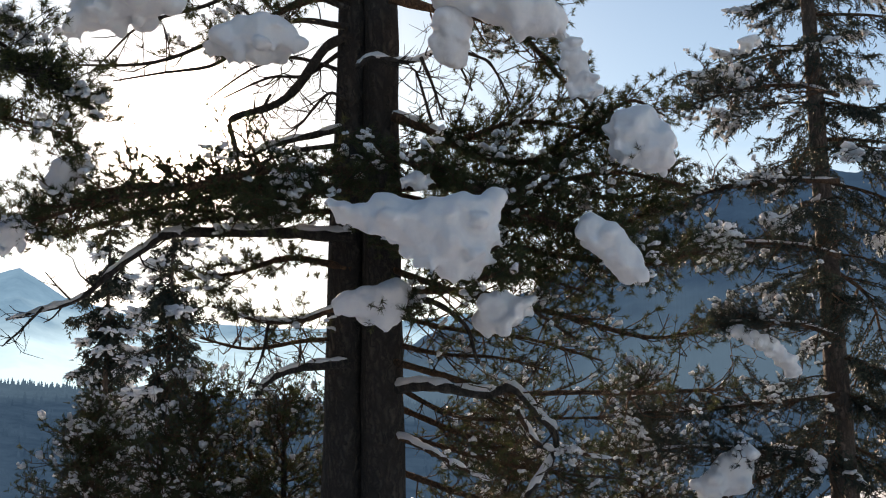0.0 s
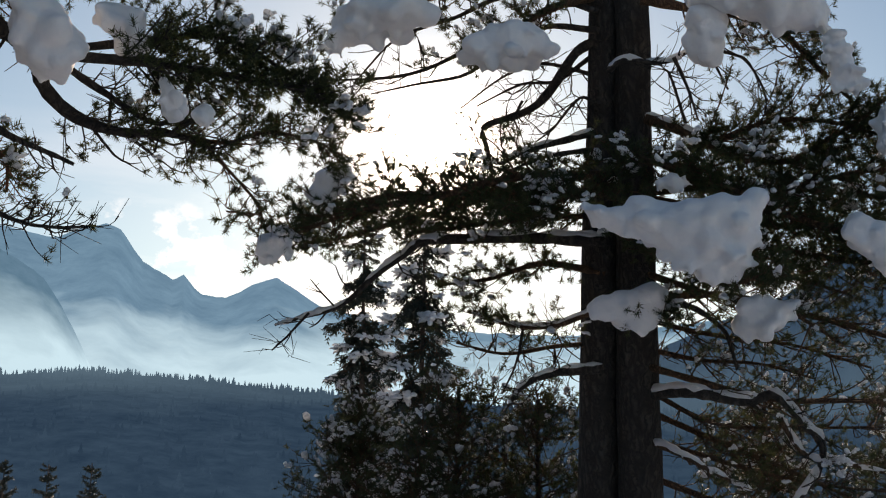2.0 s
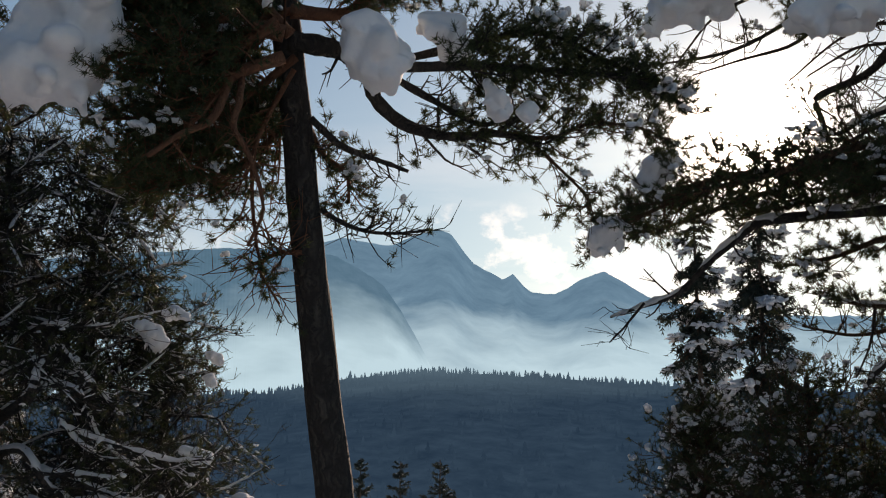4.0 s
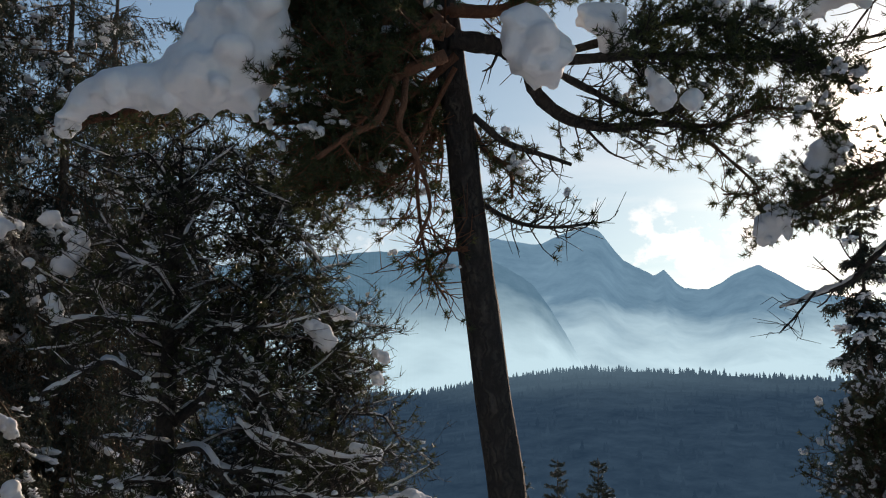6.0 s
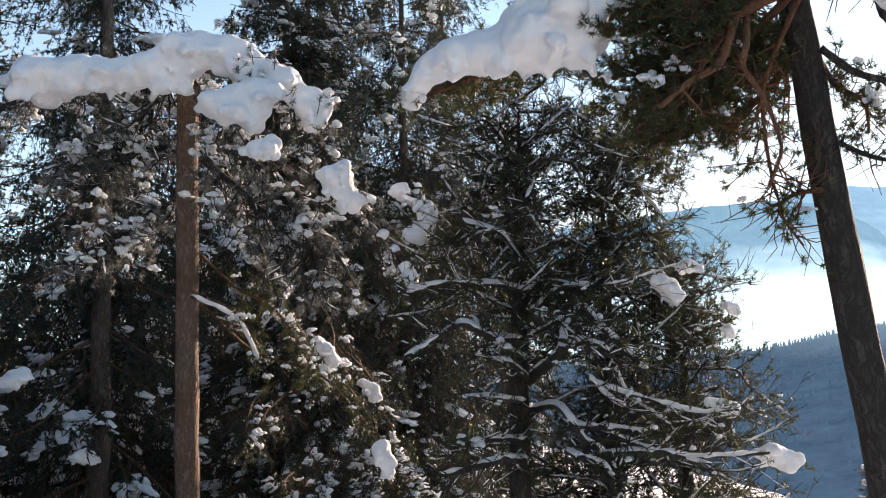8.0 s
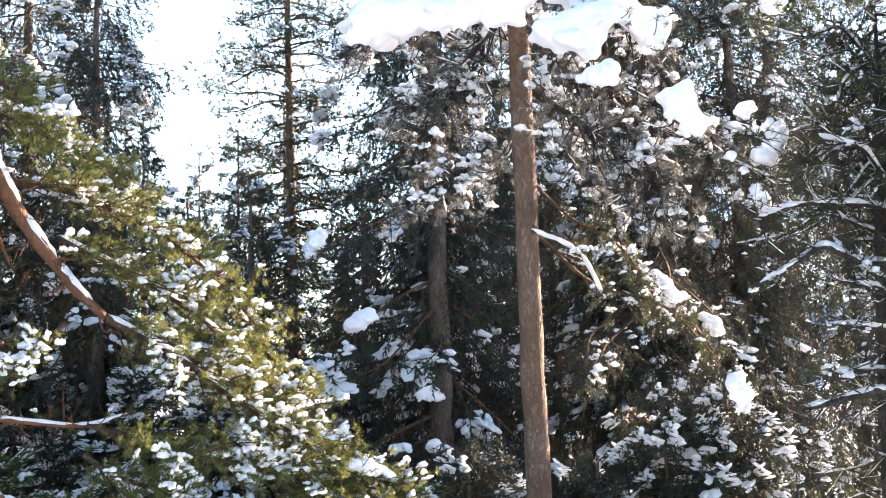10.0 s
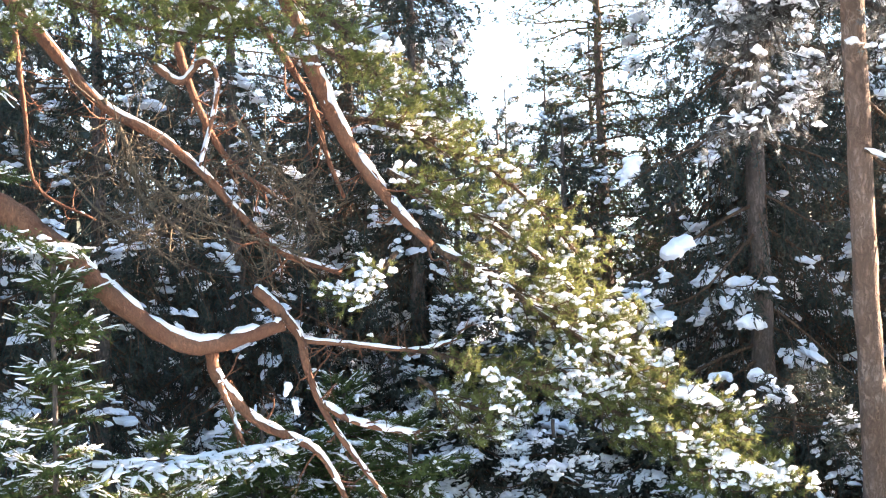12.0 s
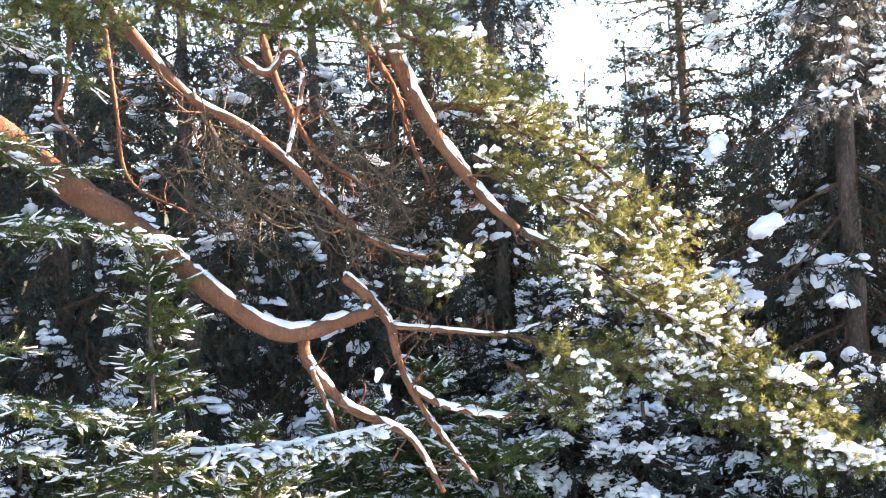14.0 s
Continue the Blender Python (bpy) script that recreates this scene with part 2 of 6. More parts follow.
def clots(geo, rng, places, sizes, along):
    """Small irregular pillows of snow on needle tufts, each grown from a few lumps."""
    v, f = BALL1
    P, Z, D = np.asarray(places, float), np.asarray(sizes, float), unit(along)
    if not len(P):
        return
    D[:, 2] *= 0.5
    D = unit(D)
    for k in range(4):
        n = len(P)
        q = unit(across(np.broadcast_to([0, 0, 1.0], D.shape), D))
        u = across(D, q)
        grow = (1.0 if k == 0 else 0.72) * rng.uniform(0.55, 1.2, (n, 1)) * rng.uniform(0.85, 1.15, (n, 3))
        off = np.zeros((n, 3)) if k == 0 else D * (rng.uniform(-1.1, 1.1, n) * Z[:, 0])[:, None] + q * (rng.uniform(-1.3, 1.3, n) * Z[:, 1])[:, None]
        off[:, 2] -= 0.0 if k == 0 else 0.25 * Z[:, 2].mean()
        shape = v[None] * (1 + 0.2 * np.sin(np.einsum("vk,nk->nv", v, rng.uniform(-5, 5, (n, 3))) + rng.uniform(0, 6, (n, 1))))[..., None]
        shape[..., 2] = np.where(shape[..., 2] < 0, shape[..., 2] * 0.7, shape[..., 2])
        w_ = shape * (Z * grow)[:, None]
        verts = (P + off)[:, None] + w_[..., :1] * D[:, None] + w_[..., 1:2] * q[:, None] + w_[..., 2:] * u[:, None]
        geo.add(verts.reshape(-1, 3), (f[None] + (np.arange(n) * len(v))[:, None, None]).reshape(-1, 3))


def sleeves(geo, rng, starts, ends, width):
    """Uneven fingers of snow lying along the tops of twigs."""
    S, E = np.asarray(starts, float).reshape(-1, 3), np.asarray(ends, float).reshape(-1, 3)
    m = len(S)
    if not m:
        return
    level = np.abs(unit(E - S)[:, 2]) < 0.72
    S, E, width = S[level], E[level], (np.asarray(width, float) * np.ones(m))[level]
    m, d = len(S), E - S
    if not m:
        return
    along = unit(d)
    side = unit(across(along, np.broadcast_to([0, 0, 1.0], d.shape)) + 1e-6)
    up = across(side, along)
    t = np.array([0.08, 0.32, 0.65, 0.95])
    w_ = width[:, None]
    r = w_ * np.array([0.6, 1.0, 1.0, 0.55]) * rng.uniform(0.6, 1.35, (m, 4))
    mid = S[:, None] + d[:, None] * t[None, :, None] + rng.normal(0, 0.22, (m, 4, 3)) * w_[..., None]
    mid[..., 2] += w_ * 0.35
    a = np.linspace(0, 2 * np.pi, 5, endpoint=False) + 0.3
    ca, sa = np.cos(a), np.where(np.sin(a) < 0, np.sin(a) * 0.35, np.sin(a) * 0.7)
    wob = rng.uniform(0.75, 1.3, (m, 4, 5, 1))
    ring = mid[:, :, None] + (side[:, None, None] * ca[None, None, :, None] + up[:, None, None] * sa[None, None, :, None]) * r[..., None, None] * wob
    f = [[i * 5 + j, i * 5 + (j + 1) % 5, (i + 1) * 5 + (j + 1) % 5, (i + 1) * 5 + j] for i in range(3) for j in range(5)]
    base = geo.count
    geo.add(ring.reshape(-1, 3), (np.array(f)[None] + (np.arange(m) * 20)[:, None, None]).reshape(-1, 4))
    for k in range(m):
        b = base + k * 20
        geo.f.append([b + 4, b + 3, b + 2, b + 1, b])
        geo.f.append([b + 15, b + 16, b + 17, b + 18, b + 19])


def needles(geo, rng, places, ways, count, length, width, shoot, open_lo, open_hi):
    """Brushes of thin needles round the ends of shoots."""
    P, D = np.asarray(places, float), unit(ways)
    n = len(P)
    if not n:
        return
    P, D = np.repeat(P, count, 0), np.repeat(D, count, 0)
    side = unit(np.cross(D, rng.normal(size=D.shape)))
    th = np.radians(rng.uniform(open_lo, open_hi, len(P)))[:, None]
    d = D * np.cos(th) + side * np.sin(th)
    start = P - D * (rng.uniform(0, 1, len(P)) * shoot)[:, None]
    ln = (length * rng.uniform(0.7, 1.2, len(P)))[:, None]
    q = unit(np.cross(d, rng.normal(size=d.shape))) * width * 0.5
    v = np.stack([start - q, start + q, start + d * ln], 1).reshape(-1, 3)
    geo.add(v, np.arange(len(v)).reshape(-1, 3))


def holder(name, base):
    ob = new(name)
    ob.empty_display_size = 0.3
    ob.location = base
    return ob


def part(name, me, parent, m=None):
    ob = new(name, me)
    ob.parent = parent
    if m is not None:
        ob.matrix_basis = m
    return ob


def branch_meshes(name, rng, points, r0, r1, origin=(0, 0, 0), leaf=(0.3, 1.0), sides=14, spread=0.6, tufts=3.0, snow=0.15, ridge=0.0,
                  droop=0.1, fine=1.0, far=False, bark=TWIG, green=PINE, kind="pine", bare=0, crook=0.02, flat=0.45, lump=1.0, pads=0.0,
                  capped=0.0, cap=0.014):
    """A limb with side shoots, needles and the snow on them: three meshes (None where empty)."""
    wood, leafs, white = Geo(), Geo(), Geo()
    path = curve_through(points, 3 if far else 6)
    n = len(path)
    knots = max(3, n // 4)
    bend = rng.normal(0, crook * 1.3, (knots, 3))
    bend[0] = bend[-1] = 0
    path += np.stack([np.interp(np.linspace(0, knots - 1, n), np.arange(knots), bend[:, k]) for k in range(3)], 1)
    path[1:-1] = 0.25 * path[:-2] + 0.5 * path[1:-1] + 0.25 * path[2:]
    length = np.linalg.norm(np.diff(path, axis=0), axis=1).sum()
    rad = np.linspace(r0, r1, n) ** 1.0
    tube(wood, path, rad * rng.uniform(0.9, 1.12, n), 8 if r0 > 0.025 else 5, rng, 0.06)
    tan = unit(np.gradient(path, axis=0))
    spots, ways, spans, loaded, bare_spans, plates = [], [], [], [], [], []

    def shoot(base, way, ln, r, depth):
        mid = base + way * ln * 0.55 + rng.normal(0, (0.13 if kind == "pine" else 0.06) * ln, 3) - np.array([0, 0, droop * ln * 0.4])
        tipw = unit(way + np.array([0, 0, 0.45 if kind == "pine" else -0.35 * droop * 3]) + rng.normal(0, 0.25, 3))
        end = mid + tipw * ln * 0.45
        if depth == 0:
            line = curve_through([base, mid, end], 2)
            k = [0, 2, 4] if far or fine < 0.9 else [0, 1, 2, 3, 4]
            tube(wood, line[k], np.linspace(r, r * 0.45, len(k)), 3)
        else:
            line = np.array([base, mid * 0.4 + end * 0.3 + base * 0.3, end])
            if not far:
                tube(wood, line[[0, 2]], [r, r * 0.5], 3)
        return line, tipw

    for s in range(sides):
        u = leaf[0] + (leaf[1] - leaf[0]) * (s + rng.uniform(0, 1)) / sides
        i = min(int(u * (n - 1)), n - 1)
        t = tan[i]
        lat = unit(np.cross(t, [0, 0, 1])) * (1 if s % 2 else -1)
        way = unit(t * rng.uniform(0.4, 1.1) + lat * rng.uniform(0.5, 1.1) + np.array([0, 0, 1.0]) * rng.normal(0.05, flat))
        ln = spread * rng.uniform(0.5, 1.15) * (1.15 - 0.55 * (u - leaf[0]) / max(leaf[1] - leaf[0], 0.01))
        line, tipw = shoot(path[i], way, ln, max(0.004, 0.011 * ln + 0.002), 0)
        first = len(spots)
        spots.append(line[-1]), ways.append(tipw), spans.append((line[len(line) // 2], line[-1]))
        for k in range(int(tufts * ln / 0.14)):
            v = rng.uniform(0.25, 1.0)
            j = min(int(v * (len(line) - 1)), len(line) - 1)
            w2 = unit(way * 0.7 + rng.normal(0, 0.75, 3) * (1.0, 1.0, 1.0 if kind == "pine" else 0.3) + np.array([0, 0, 0.25 if kind == "pine" else -0.5 * droop]))
            l2 = rng.uniform(0.06, 0.2) * (0.6 + 0.5 * spread)
            line2, tip2 = shoot(line[j], w2, l2, 0.003, 1)
            spots.append(line2[-1]), ways.append(tip2), spans.append((line2[0], line2[-1]))
        if kind == "spruce":
            for x in line[1:-1]:
                spots.append(x), ways.append(way), spans.append((x - way * 0.03, x + way * 0.12))
        if pads and u > 0.3 and math.sin(s * 0.45 + pads * 40) > 1 - 2 * pads:
            loaded += [k for k in range(first, len(spots)) if rng.uniform() < 0.85]
            if kind == "spruce":
                plates.append((line[len(line) // 2], way, ln))
    for b in range(bare):
        i = int(rng.uniform(0.15, 1.0) * (n - 1))
        way = unit(tan[i] * 0.5 + rng.normal(0, 0.8, 3))
        line, tipw = shoot(path[i], way, spread * rng.uniform(0.25, 0.8), min(0.005 + 0.12 * r0, rad[i] * 0.6), 0)
        half = len(line) // 2
        bare_spans += [(line[0], line[half]), (line[half], line[-1])]
        for k in range(3):
            shoot(line[int(rng.integers(1, len(line)))], unit(way + rng.normal(0, 0.9, 3)), rng.uniform(0.06, 0.24), 0.003 + 0.03 * r0, 1)
    if spots:
        S, D = np.array(spots), np.array(ways)
        if kind == "pine":
            needles(leafs, rng, S, D, int(27 * fine) if fine > 0.9 else int(17 * fine), 0.052, 0.0063 if fine > 0.9 else 0.0075 / fine, 0.055, 25, 95)
        else:
            needles(leafs, rng, S, D, int(12 * fine) + 2 * far, 0.036 / fine ** 0.4 * (1.6 if far else 1.1), 0.0115 / fine * (0.85 if far else 0.9), 0.16, 20, 70)
        if snow:
            field = np.array([noise.noise(Vector(p) * 2.6) + 0.35 * noise.noise(Vector(p) * 9) for p in S + rng.uniform(-20, 20, 3)])
            keep = field > np.quantile(field, 1 - snow)
            keep &= D[:, 2] > -0.6
            loaded += np.nonzero(keep)[0].tolist()
        loaded = sorted(set(loaded))
        m = len(loaded)
        if m and kind == "pine":
            size = np.stack([rng.uniform(0.02, 0.042, m), rng.uniform(0.018, 0.036, m), rng.uniform(0.017, 0.034, m)], 1) * lump
            clots(white, rng, S[loaded] + [0, 0, 0.016], size, D[loaded])
        elif m:
            sleeves(white, rng, [spans[k][0] for k in loaded], [spans[k][1] for k in loaded], rng.uniform(0.017, 0.036, m) * lump)
    if plates:
        ln = np.array([p[2] for p in plates])
        clots(white, rng, [p[0] + np.array([0, 0, 0.02]) for p in plates], np.stack([0.02 + ln * 0.2, 0.025 + ln * 0.13, 0.022 + ln * 0.06], 1) * min(lump, 1.3), [p[1] for p in plates])
    if capped:
        thin = [p for p in spans + bare_spans if rng.uniform() < capped]
        sleeves(white, rng, [p[0] for p in thin], [p[1] for p in thin], cap * rng.uniform(0.6, 1.3, len(thin)))
    if ridge:
        top = path + np.stack([0 * rad, 0 * rad, rad * 0.72], 1)
        cut = 0
        while cut < n - 2:
            stop = min(n, cut + int(rng.integers(5, 14)))
            r = (rad[cut:stop] * 0.55 + ridge * rng.uniform(0.5, 1.0, stop - cut))
            if stop - cut > 2:
                r[0] *= 0.3
                r[-1] *= 0.3
                tube(white, top[cut:stop] + rng.normal(0, ridge * 0.12, (stop - cut, 3)), r, 6, rng, 0.1)
            cut = stop - 1 if rng.uniform() < 0.65 else stop + 1
    return (wood.mesh(name, bark, True, origin), leafs.mesh("foliage", green, False, origin) if leafs.f else None,
            white.mesh("snow", SNOW_THIN, True, origin) if white.f else None)


def hang(tree, meshes, m=None):
    limb = part("limb" if len(meshes) > 1 else "bough", meshes[0], tree, m)
    for name, me in zip(("foliage", "snow"), meshes[1:]):
        if me:
            tagged(part(name, me, limb), kind="stuff")
    return limb


def joined(meshes):
    """One mesh for a bough that is only seen from afar."""
    geo, slots, index = Geo(), [], []
    for me in meshes:
        if me:
            geo.add([v.co for v in me.vertices], np.zeros((0, 3), int))
            base = geo.count - len(me.vertices)
            for p in me.polygons:
                geo.f.append([v + base for v in p.vertices])
                index.append(len(slots))
            slots.append(me.materials[0])
    out = geo.mesh("bough", slots[0], False)
    for m in slots[1:]:
        out.materials.append(m)
    out.polygons.foreach_set("material_index", index)
    return (out,)


SEEDS = iter(range(100, 9000))


def limb(tree, points, r0, r1, **how):
    """A limb at its own place on a tree, given by a few points in the world."""
    if how.get("sides", 14) > 12:
        how["sides"] = int(how.get("sides", 14) * 1.5)
    hang(tree, branch_meshes("limb", np.random.default_rng(next(SEEDS)), points, r0, r1, tuple(tree.location), **how))


def trunk(tree, low, high, r_low, r_high, top, ground_z, bark, sides=16, sway=0.03, tip=0.0):
    """A tapered trunk through two points, down to the ground and up to a height."""
    rng = np.random.default_rng(next(SEEDS))
    low, high = np.array(low, float), np.array(high, float)
    d = (high - low) / (high[2] - low[2])
    zs = np.linspace(ground_z - 0.15, top, 30)
    path = low + d * (zs - low[2])[:, None]
    path[:, :2] += np.cumsum(rng.normal(0, sway / 6, (30, 2)), 0) - np.linspace(0, 1, 30)[:, None] * 0
    r = r_low + (r_high - r_low) * (zs - low[2]) / (high[2] - low[2])
    r = np.maximum(r, 0.02) * (1 + 0.5 * np.exp(-(zs - ground_z) / 0.25))
    if tip:
        r = r * np.clip((top - zs) / tip, 0.05, 1)
    geo = Geo()
    tube(geo, path, r, sides, rng, 0.05)
    part("trunk", geo.mesh("trunk", bark, True, tuple(tree.location)), tree)
    return path, zs


def foot(low, high, z):
    low, high = np.array(low), np.array(high)
    return tuple(low + (high - low) * (z - low[2]) / (high[2] - low[2]))


def loose_pieces(me):
    """The separate shells of a mesh, each as vertices and faces."""
    root = list(range(len(me.vertices)))

    def find(a):
        while root[a] != a:
            root[a] = root[root[a]]
            a = root[a]
        return a

    for e in me.edges:
        a, b = find(e.vertices[0]), find(e.vertices[1])
        root[a] = b
    groups = {}
    for v in me.vertices:
        groups.setdefault(find(v.index), []).append(v.index)
    out = []
    for key, ids in groups.items():
        order = {v: i for i, v in enumerate(ids)}
        faces = [[order[v] for v in p.vertices] for p in me.polygons if p.vertices[0] in order]
        out.append((np.array([me.vertices[v].co for v in ids]), faces))
    return out


PENDING = []


def snow_clump(points, label, voxel=0.022, mat=SNOW):
    """A heavy cap of snow that has grown together from lumps, lying on branches."""
    rng = np.random.default_rng(next(SEEDS))
    geo = Geo()
    pts = np.array(points)
    c = pts[:, :3].mean(0)
    v, f = BALL3
    full = [np.array(p) for p in points]
    for a in range(len(points)):
        for b in range(a):
            p, q = np.array(points[a]), np.array(points[b])
            if np.linalg.norm(p[:3] - q[:3]) < 1.5 * (p[3] + q[3]):
                full.append((p + q) / 2 * [1, 1, 1, 0.93])
    for x, y, z, r in points:
        if r > 0.035:
            for k in range(3):
                d = r * rng.uniform(0.16, 0.3)
                q = np.array([x, y, z]) + [rng.uniform(-0.8, 0.8) * r, rng.uniform(-0.8, 0.8) * r, -r * rng.uniform(0.6, 0.85)]
                geo.add(v * d * np.array([1, 1, rng.uniform(1.3, 2.2)]) + q, f)
            for k in range(5):
                turn, d = rng.uniform(0, 6.28), r * rng.uniform(0.25, 0.5)
                q = np.array([x, y, z]) + [math.cos(turn) * r * 1.05, math.sin(turn) * r * 1.05, -r * rng.uniform(-0.2, 0.7)]
                geo.add(v * d * np.array([1, 1, rng.uniform(0.6, 1.1)]) + q, f)
    for x, y, z, r in full:
        for k in range(3):
            off = rng.normal(0, 0.4 * r, 3) * [1, 1, 0.6] if k else np.zeros(3)
            rr = r * (rng.uniform(0.45, 0.7) if k else 1.0)
            geo.add(v * rr * np.array([1, 1, rng.uniform(0.75, 1.0)]) + np.array([x, y, z]) + off, f)
    me = geo.mesh("lumps", mat, True, c)
    tmp = bpy.data.objects.new("tmp", me)
    scene.collection.objects.link(tmp)
    rem = tmp.modifiers.new("remesh", "REMESH")
    small = pts[:, 3].mean() < 0.1
    rem.mode, rem.voxel_size, rem.use_smooth_shade = "VOXEL", 0.012 if small else voxel, True
    sm = tmp.modifiers.new("smooth", "SMOOTH")
    sm.factor, sm.iterations = 0.5, 5 if small else 9
    PENDING.append((tmp, label, mat, c, Vector(rng.uniform(-50, 50, 3))))


def settle_snow():
    """Turns all piled lumps into finished caps in one go."""
    graph = bpy.context.evaluated_depsgraph_get()
    grown = [bpy.data.meshes.new_from_object(p[0].evaluated_get(graph)) for p in PENDING]
    for p, me2 in zip(PENDING, grown):
        bpy.data.objects.remove(p[0])
        finish_clump(me2, *p[1:])


def finish_clump(me2, label, mat, c, seed):
    me2.name = "snow_clump"
    me2.materials.clear()
    me2.materials.append(mat)
    places, out = np.zeros(len(me2.vertices) * 3), np.zeros(len(me2.vertices) * 3)
    me2.vertices.foreach_get("co", places)
    me2.vertices.foreach_get("normal", out)
    places, out = places.reshape(-1, 3), out.reshape(-1, 3)
    swell = [0.045 * noise.noise(p * 3.6) + 0.026 * noise.noise(p * 8) + 0.009 * noise.noise(p * 19) for p in (Vector(q) + seed for q in places)]
    me2.vertices.foreach_set("co", (places + out * np.array(swell)[:, None]).ravel())
    me2.shade_smooth()
    pieces = loose_pieces(me2)
    most = max(len(verts) for verts, faces in pieces)
    for verts, faces in pieces:
        if len(verts) < max(60, 0.12 * most):
            continue
        one = bpy.data.meshes.new("snow_clump")
        mid = verts.mean(0)
        one.from_pydata((verts - mid).tolist(), [], faces)
        one.materials.append(mat)
        one.shade_smooth()
        ob = new("snow_clump", one)
        ob.location = c + mid
        tagged(ob, label, "snow", "snow caps on the branches")


# ---- ground, valley and far slopes ----
def ground_height(x, y):
    r, a = math.hypot(x, y), math.degrees(math.atan2(-x, y))
    valley = max(0.0, 1 - abs(a - 25) / 42.0) if -25 < a < 75 else 0.0
    valley = valley * valley * (3 - 2 * valley)
    fall = -min(max(r - 14, 0) * 0.16, 40) * min(1.0, valley * 1.6)
    bumps = 0.25 * noise.noise(Vector((x * 0.13, y * 0.13, 3))) + 0.08 * noise.noise(Vector((x * 0.6, y * 0.6, 7)))
    dip = -0.5 * min(1.0, max(0.0, (r - 6) / 6)) if 60 < a < 150 else 0.0
    return fall + dip - 0.45 + bumps * min(1, r / 4)


def build_ground():
    rs = np.concatenate([np.linspace(0.5, 40, 60), np.geomspace(42, 4800, 50)])
    na = 144
    v = [(0, 0, ground_height(0, 0))]
    for r in rs:
        for k in range(na):
            a = 2 * math.pi * k / na
            v.append((r * math.cos(a), r * math.sin(a), ground_height(r * math.cos(a), r * math.sin(a))))
    f = [[0, 1 + k, 1 + (k + 1) % na] for k in range(na)]
    for i in range(len(rs) - 1):
        for k in range(na):
            p, q = 1 + i * na + k, 1 + i * na + (k + 1) % na
            f.append([p, p + na, q + na, q])
    me = bpy.data.meshes.new("ground")
    me.from_pydata(v, [], f)
    me.materials.append(SNOW)
    me.shade_smooth()
    tagged(new("ground", me), "deep untouched snow over the forest floor and valley", "ground", kind="structure")


build_ground()


def slope(name, profile, near, far, foot_z, mat, label, seed, rough, crest=1.0):
    """A range whose skyline follows bearings and heights in degrees; it rises from its near edge to its crest."""
    az = np.array([p[0] for p in profile])
    el = np.array([p[1] for p in profile])
    order = np.argsort(az)
    az, el = az[order], el[order]
    na, nr = 760, 16
    bearings = np.linspace(az[0], az[-1], na)
    v = []
    for i in range(nr):
        s = i / (nr - 1)
        for b in bearings:
            r = near + (far - near) * s
            top = math.tan(radians(float(np.interp(b, az, el)))) * far
            jag = rough * (noise.fractal(Vector((b * 0.9, seed, 0)), 1.0, 2.0, 5)) * (0.3 + 0.7 * s)
            rib = rough * 1.1 * noise.fractal(Vector((b * 0.8, s * 1.3, seed + 5)), 1.0, 2.0, 5) * math.sin(math.pi * min(s, 1)) ** 0.7
            z = foot_z + (top - foot_z) * s ** crest + jag + rib
            v.append((-math.sin(radians(b)) * r, math.cos(radians(b)) * r, z))
    f = []
    for i in range(nr - 1):
        for k in range(na - 1):
            p = i * na + k
            f.append([p, p + 1, p + na + 1, p + na])
    me = bpy.data.meshes.new(name)
    me.from_pydata(v, [], f)
    me.materials.append(mat)
    me.shade_smooth()
    return tagged(new(name, me), label, "mountain", kind="structure")


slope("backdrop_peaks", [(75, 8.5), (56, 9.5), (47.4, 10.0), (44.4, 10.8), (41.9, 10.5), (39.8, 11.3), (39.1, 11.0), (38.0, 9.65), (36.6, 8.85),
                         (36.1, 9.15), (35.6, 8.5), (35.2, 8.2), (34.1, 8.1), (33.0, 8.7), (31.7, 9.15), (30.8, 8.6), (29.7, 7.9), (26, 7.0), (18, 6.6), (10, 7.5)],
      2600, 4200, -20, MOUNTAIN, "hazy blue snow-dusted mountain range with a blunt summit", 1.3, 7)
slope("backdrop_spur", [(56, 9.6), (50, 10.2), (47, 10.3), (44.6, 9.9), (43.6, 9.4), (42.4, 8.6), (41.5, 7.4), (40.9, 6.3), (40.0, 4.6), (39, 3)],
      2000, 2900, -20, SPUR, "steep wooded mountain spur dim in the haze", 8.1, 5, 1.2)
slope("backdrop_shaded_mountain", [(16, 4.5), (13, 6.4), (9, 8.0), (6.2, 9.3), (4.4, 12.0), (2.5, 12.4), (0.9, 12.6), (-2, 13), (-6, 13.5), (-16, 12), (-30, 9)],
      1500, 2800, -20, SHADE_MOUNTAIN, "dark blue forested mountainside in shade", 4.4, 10)


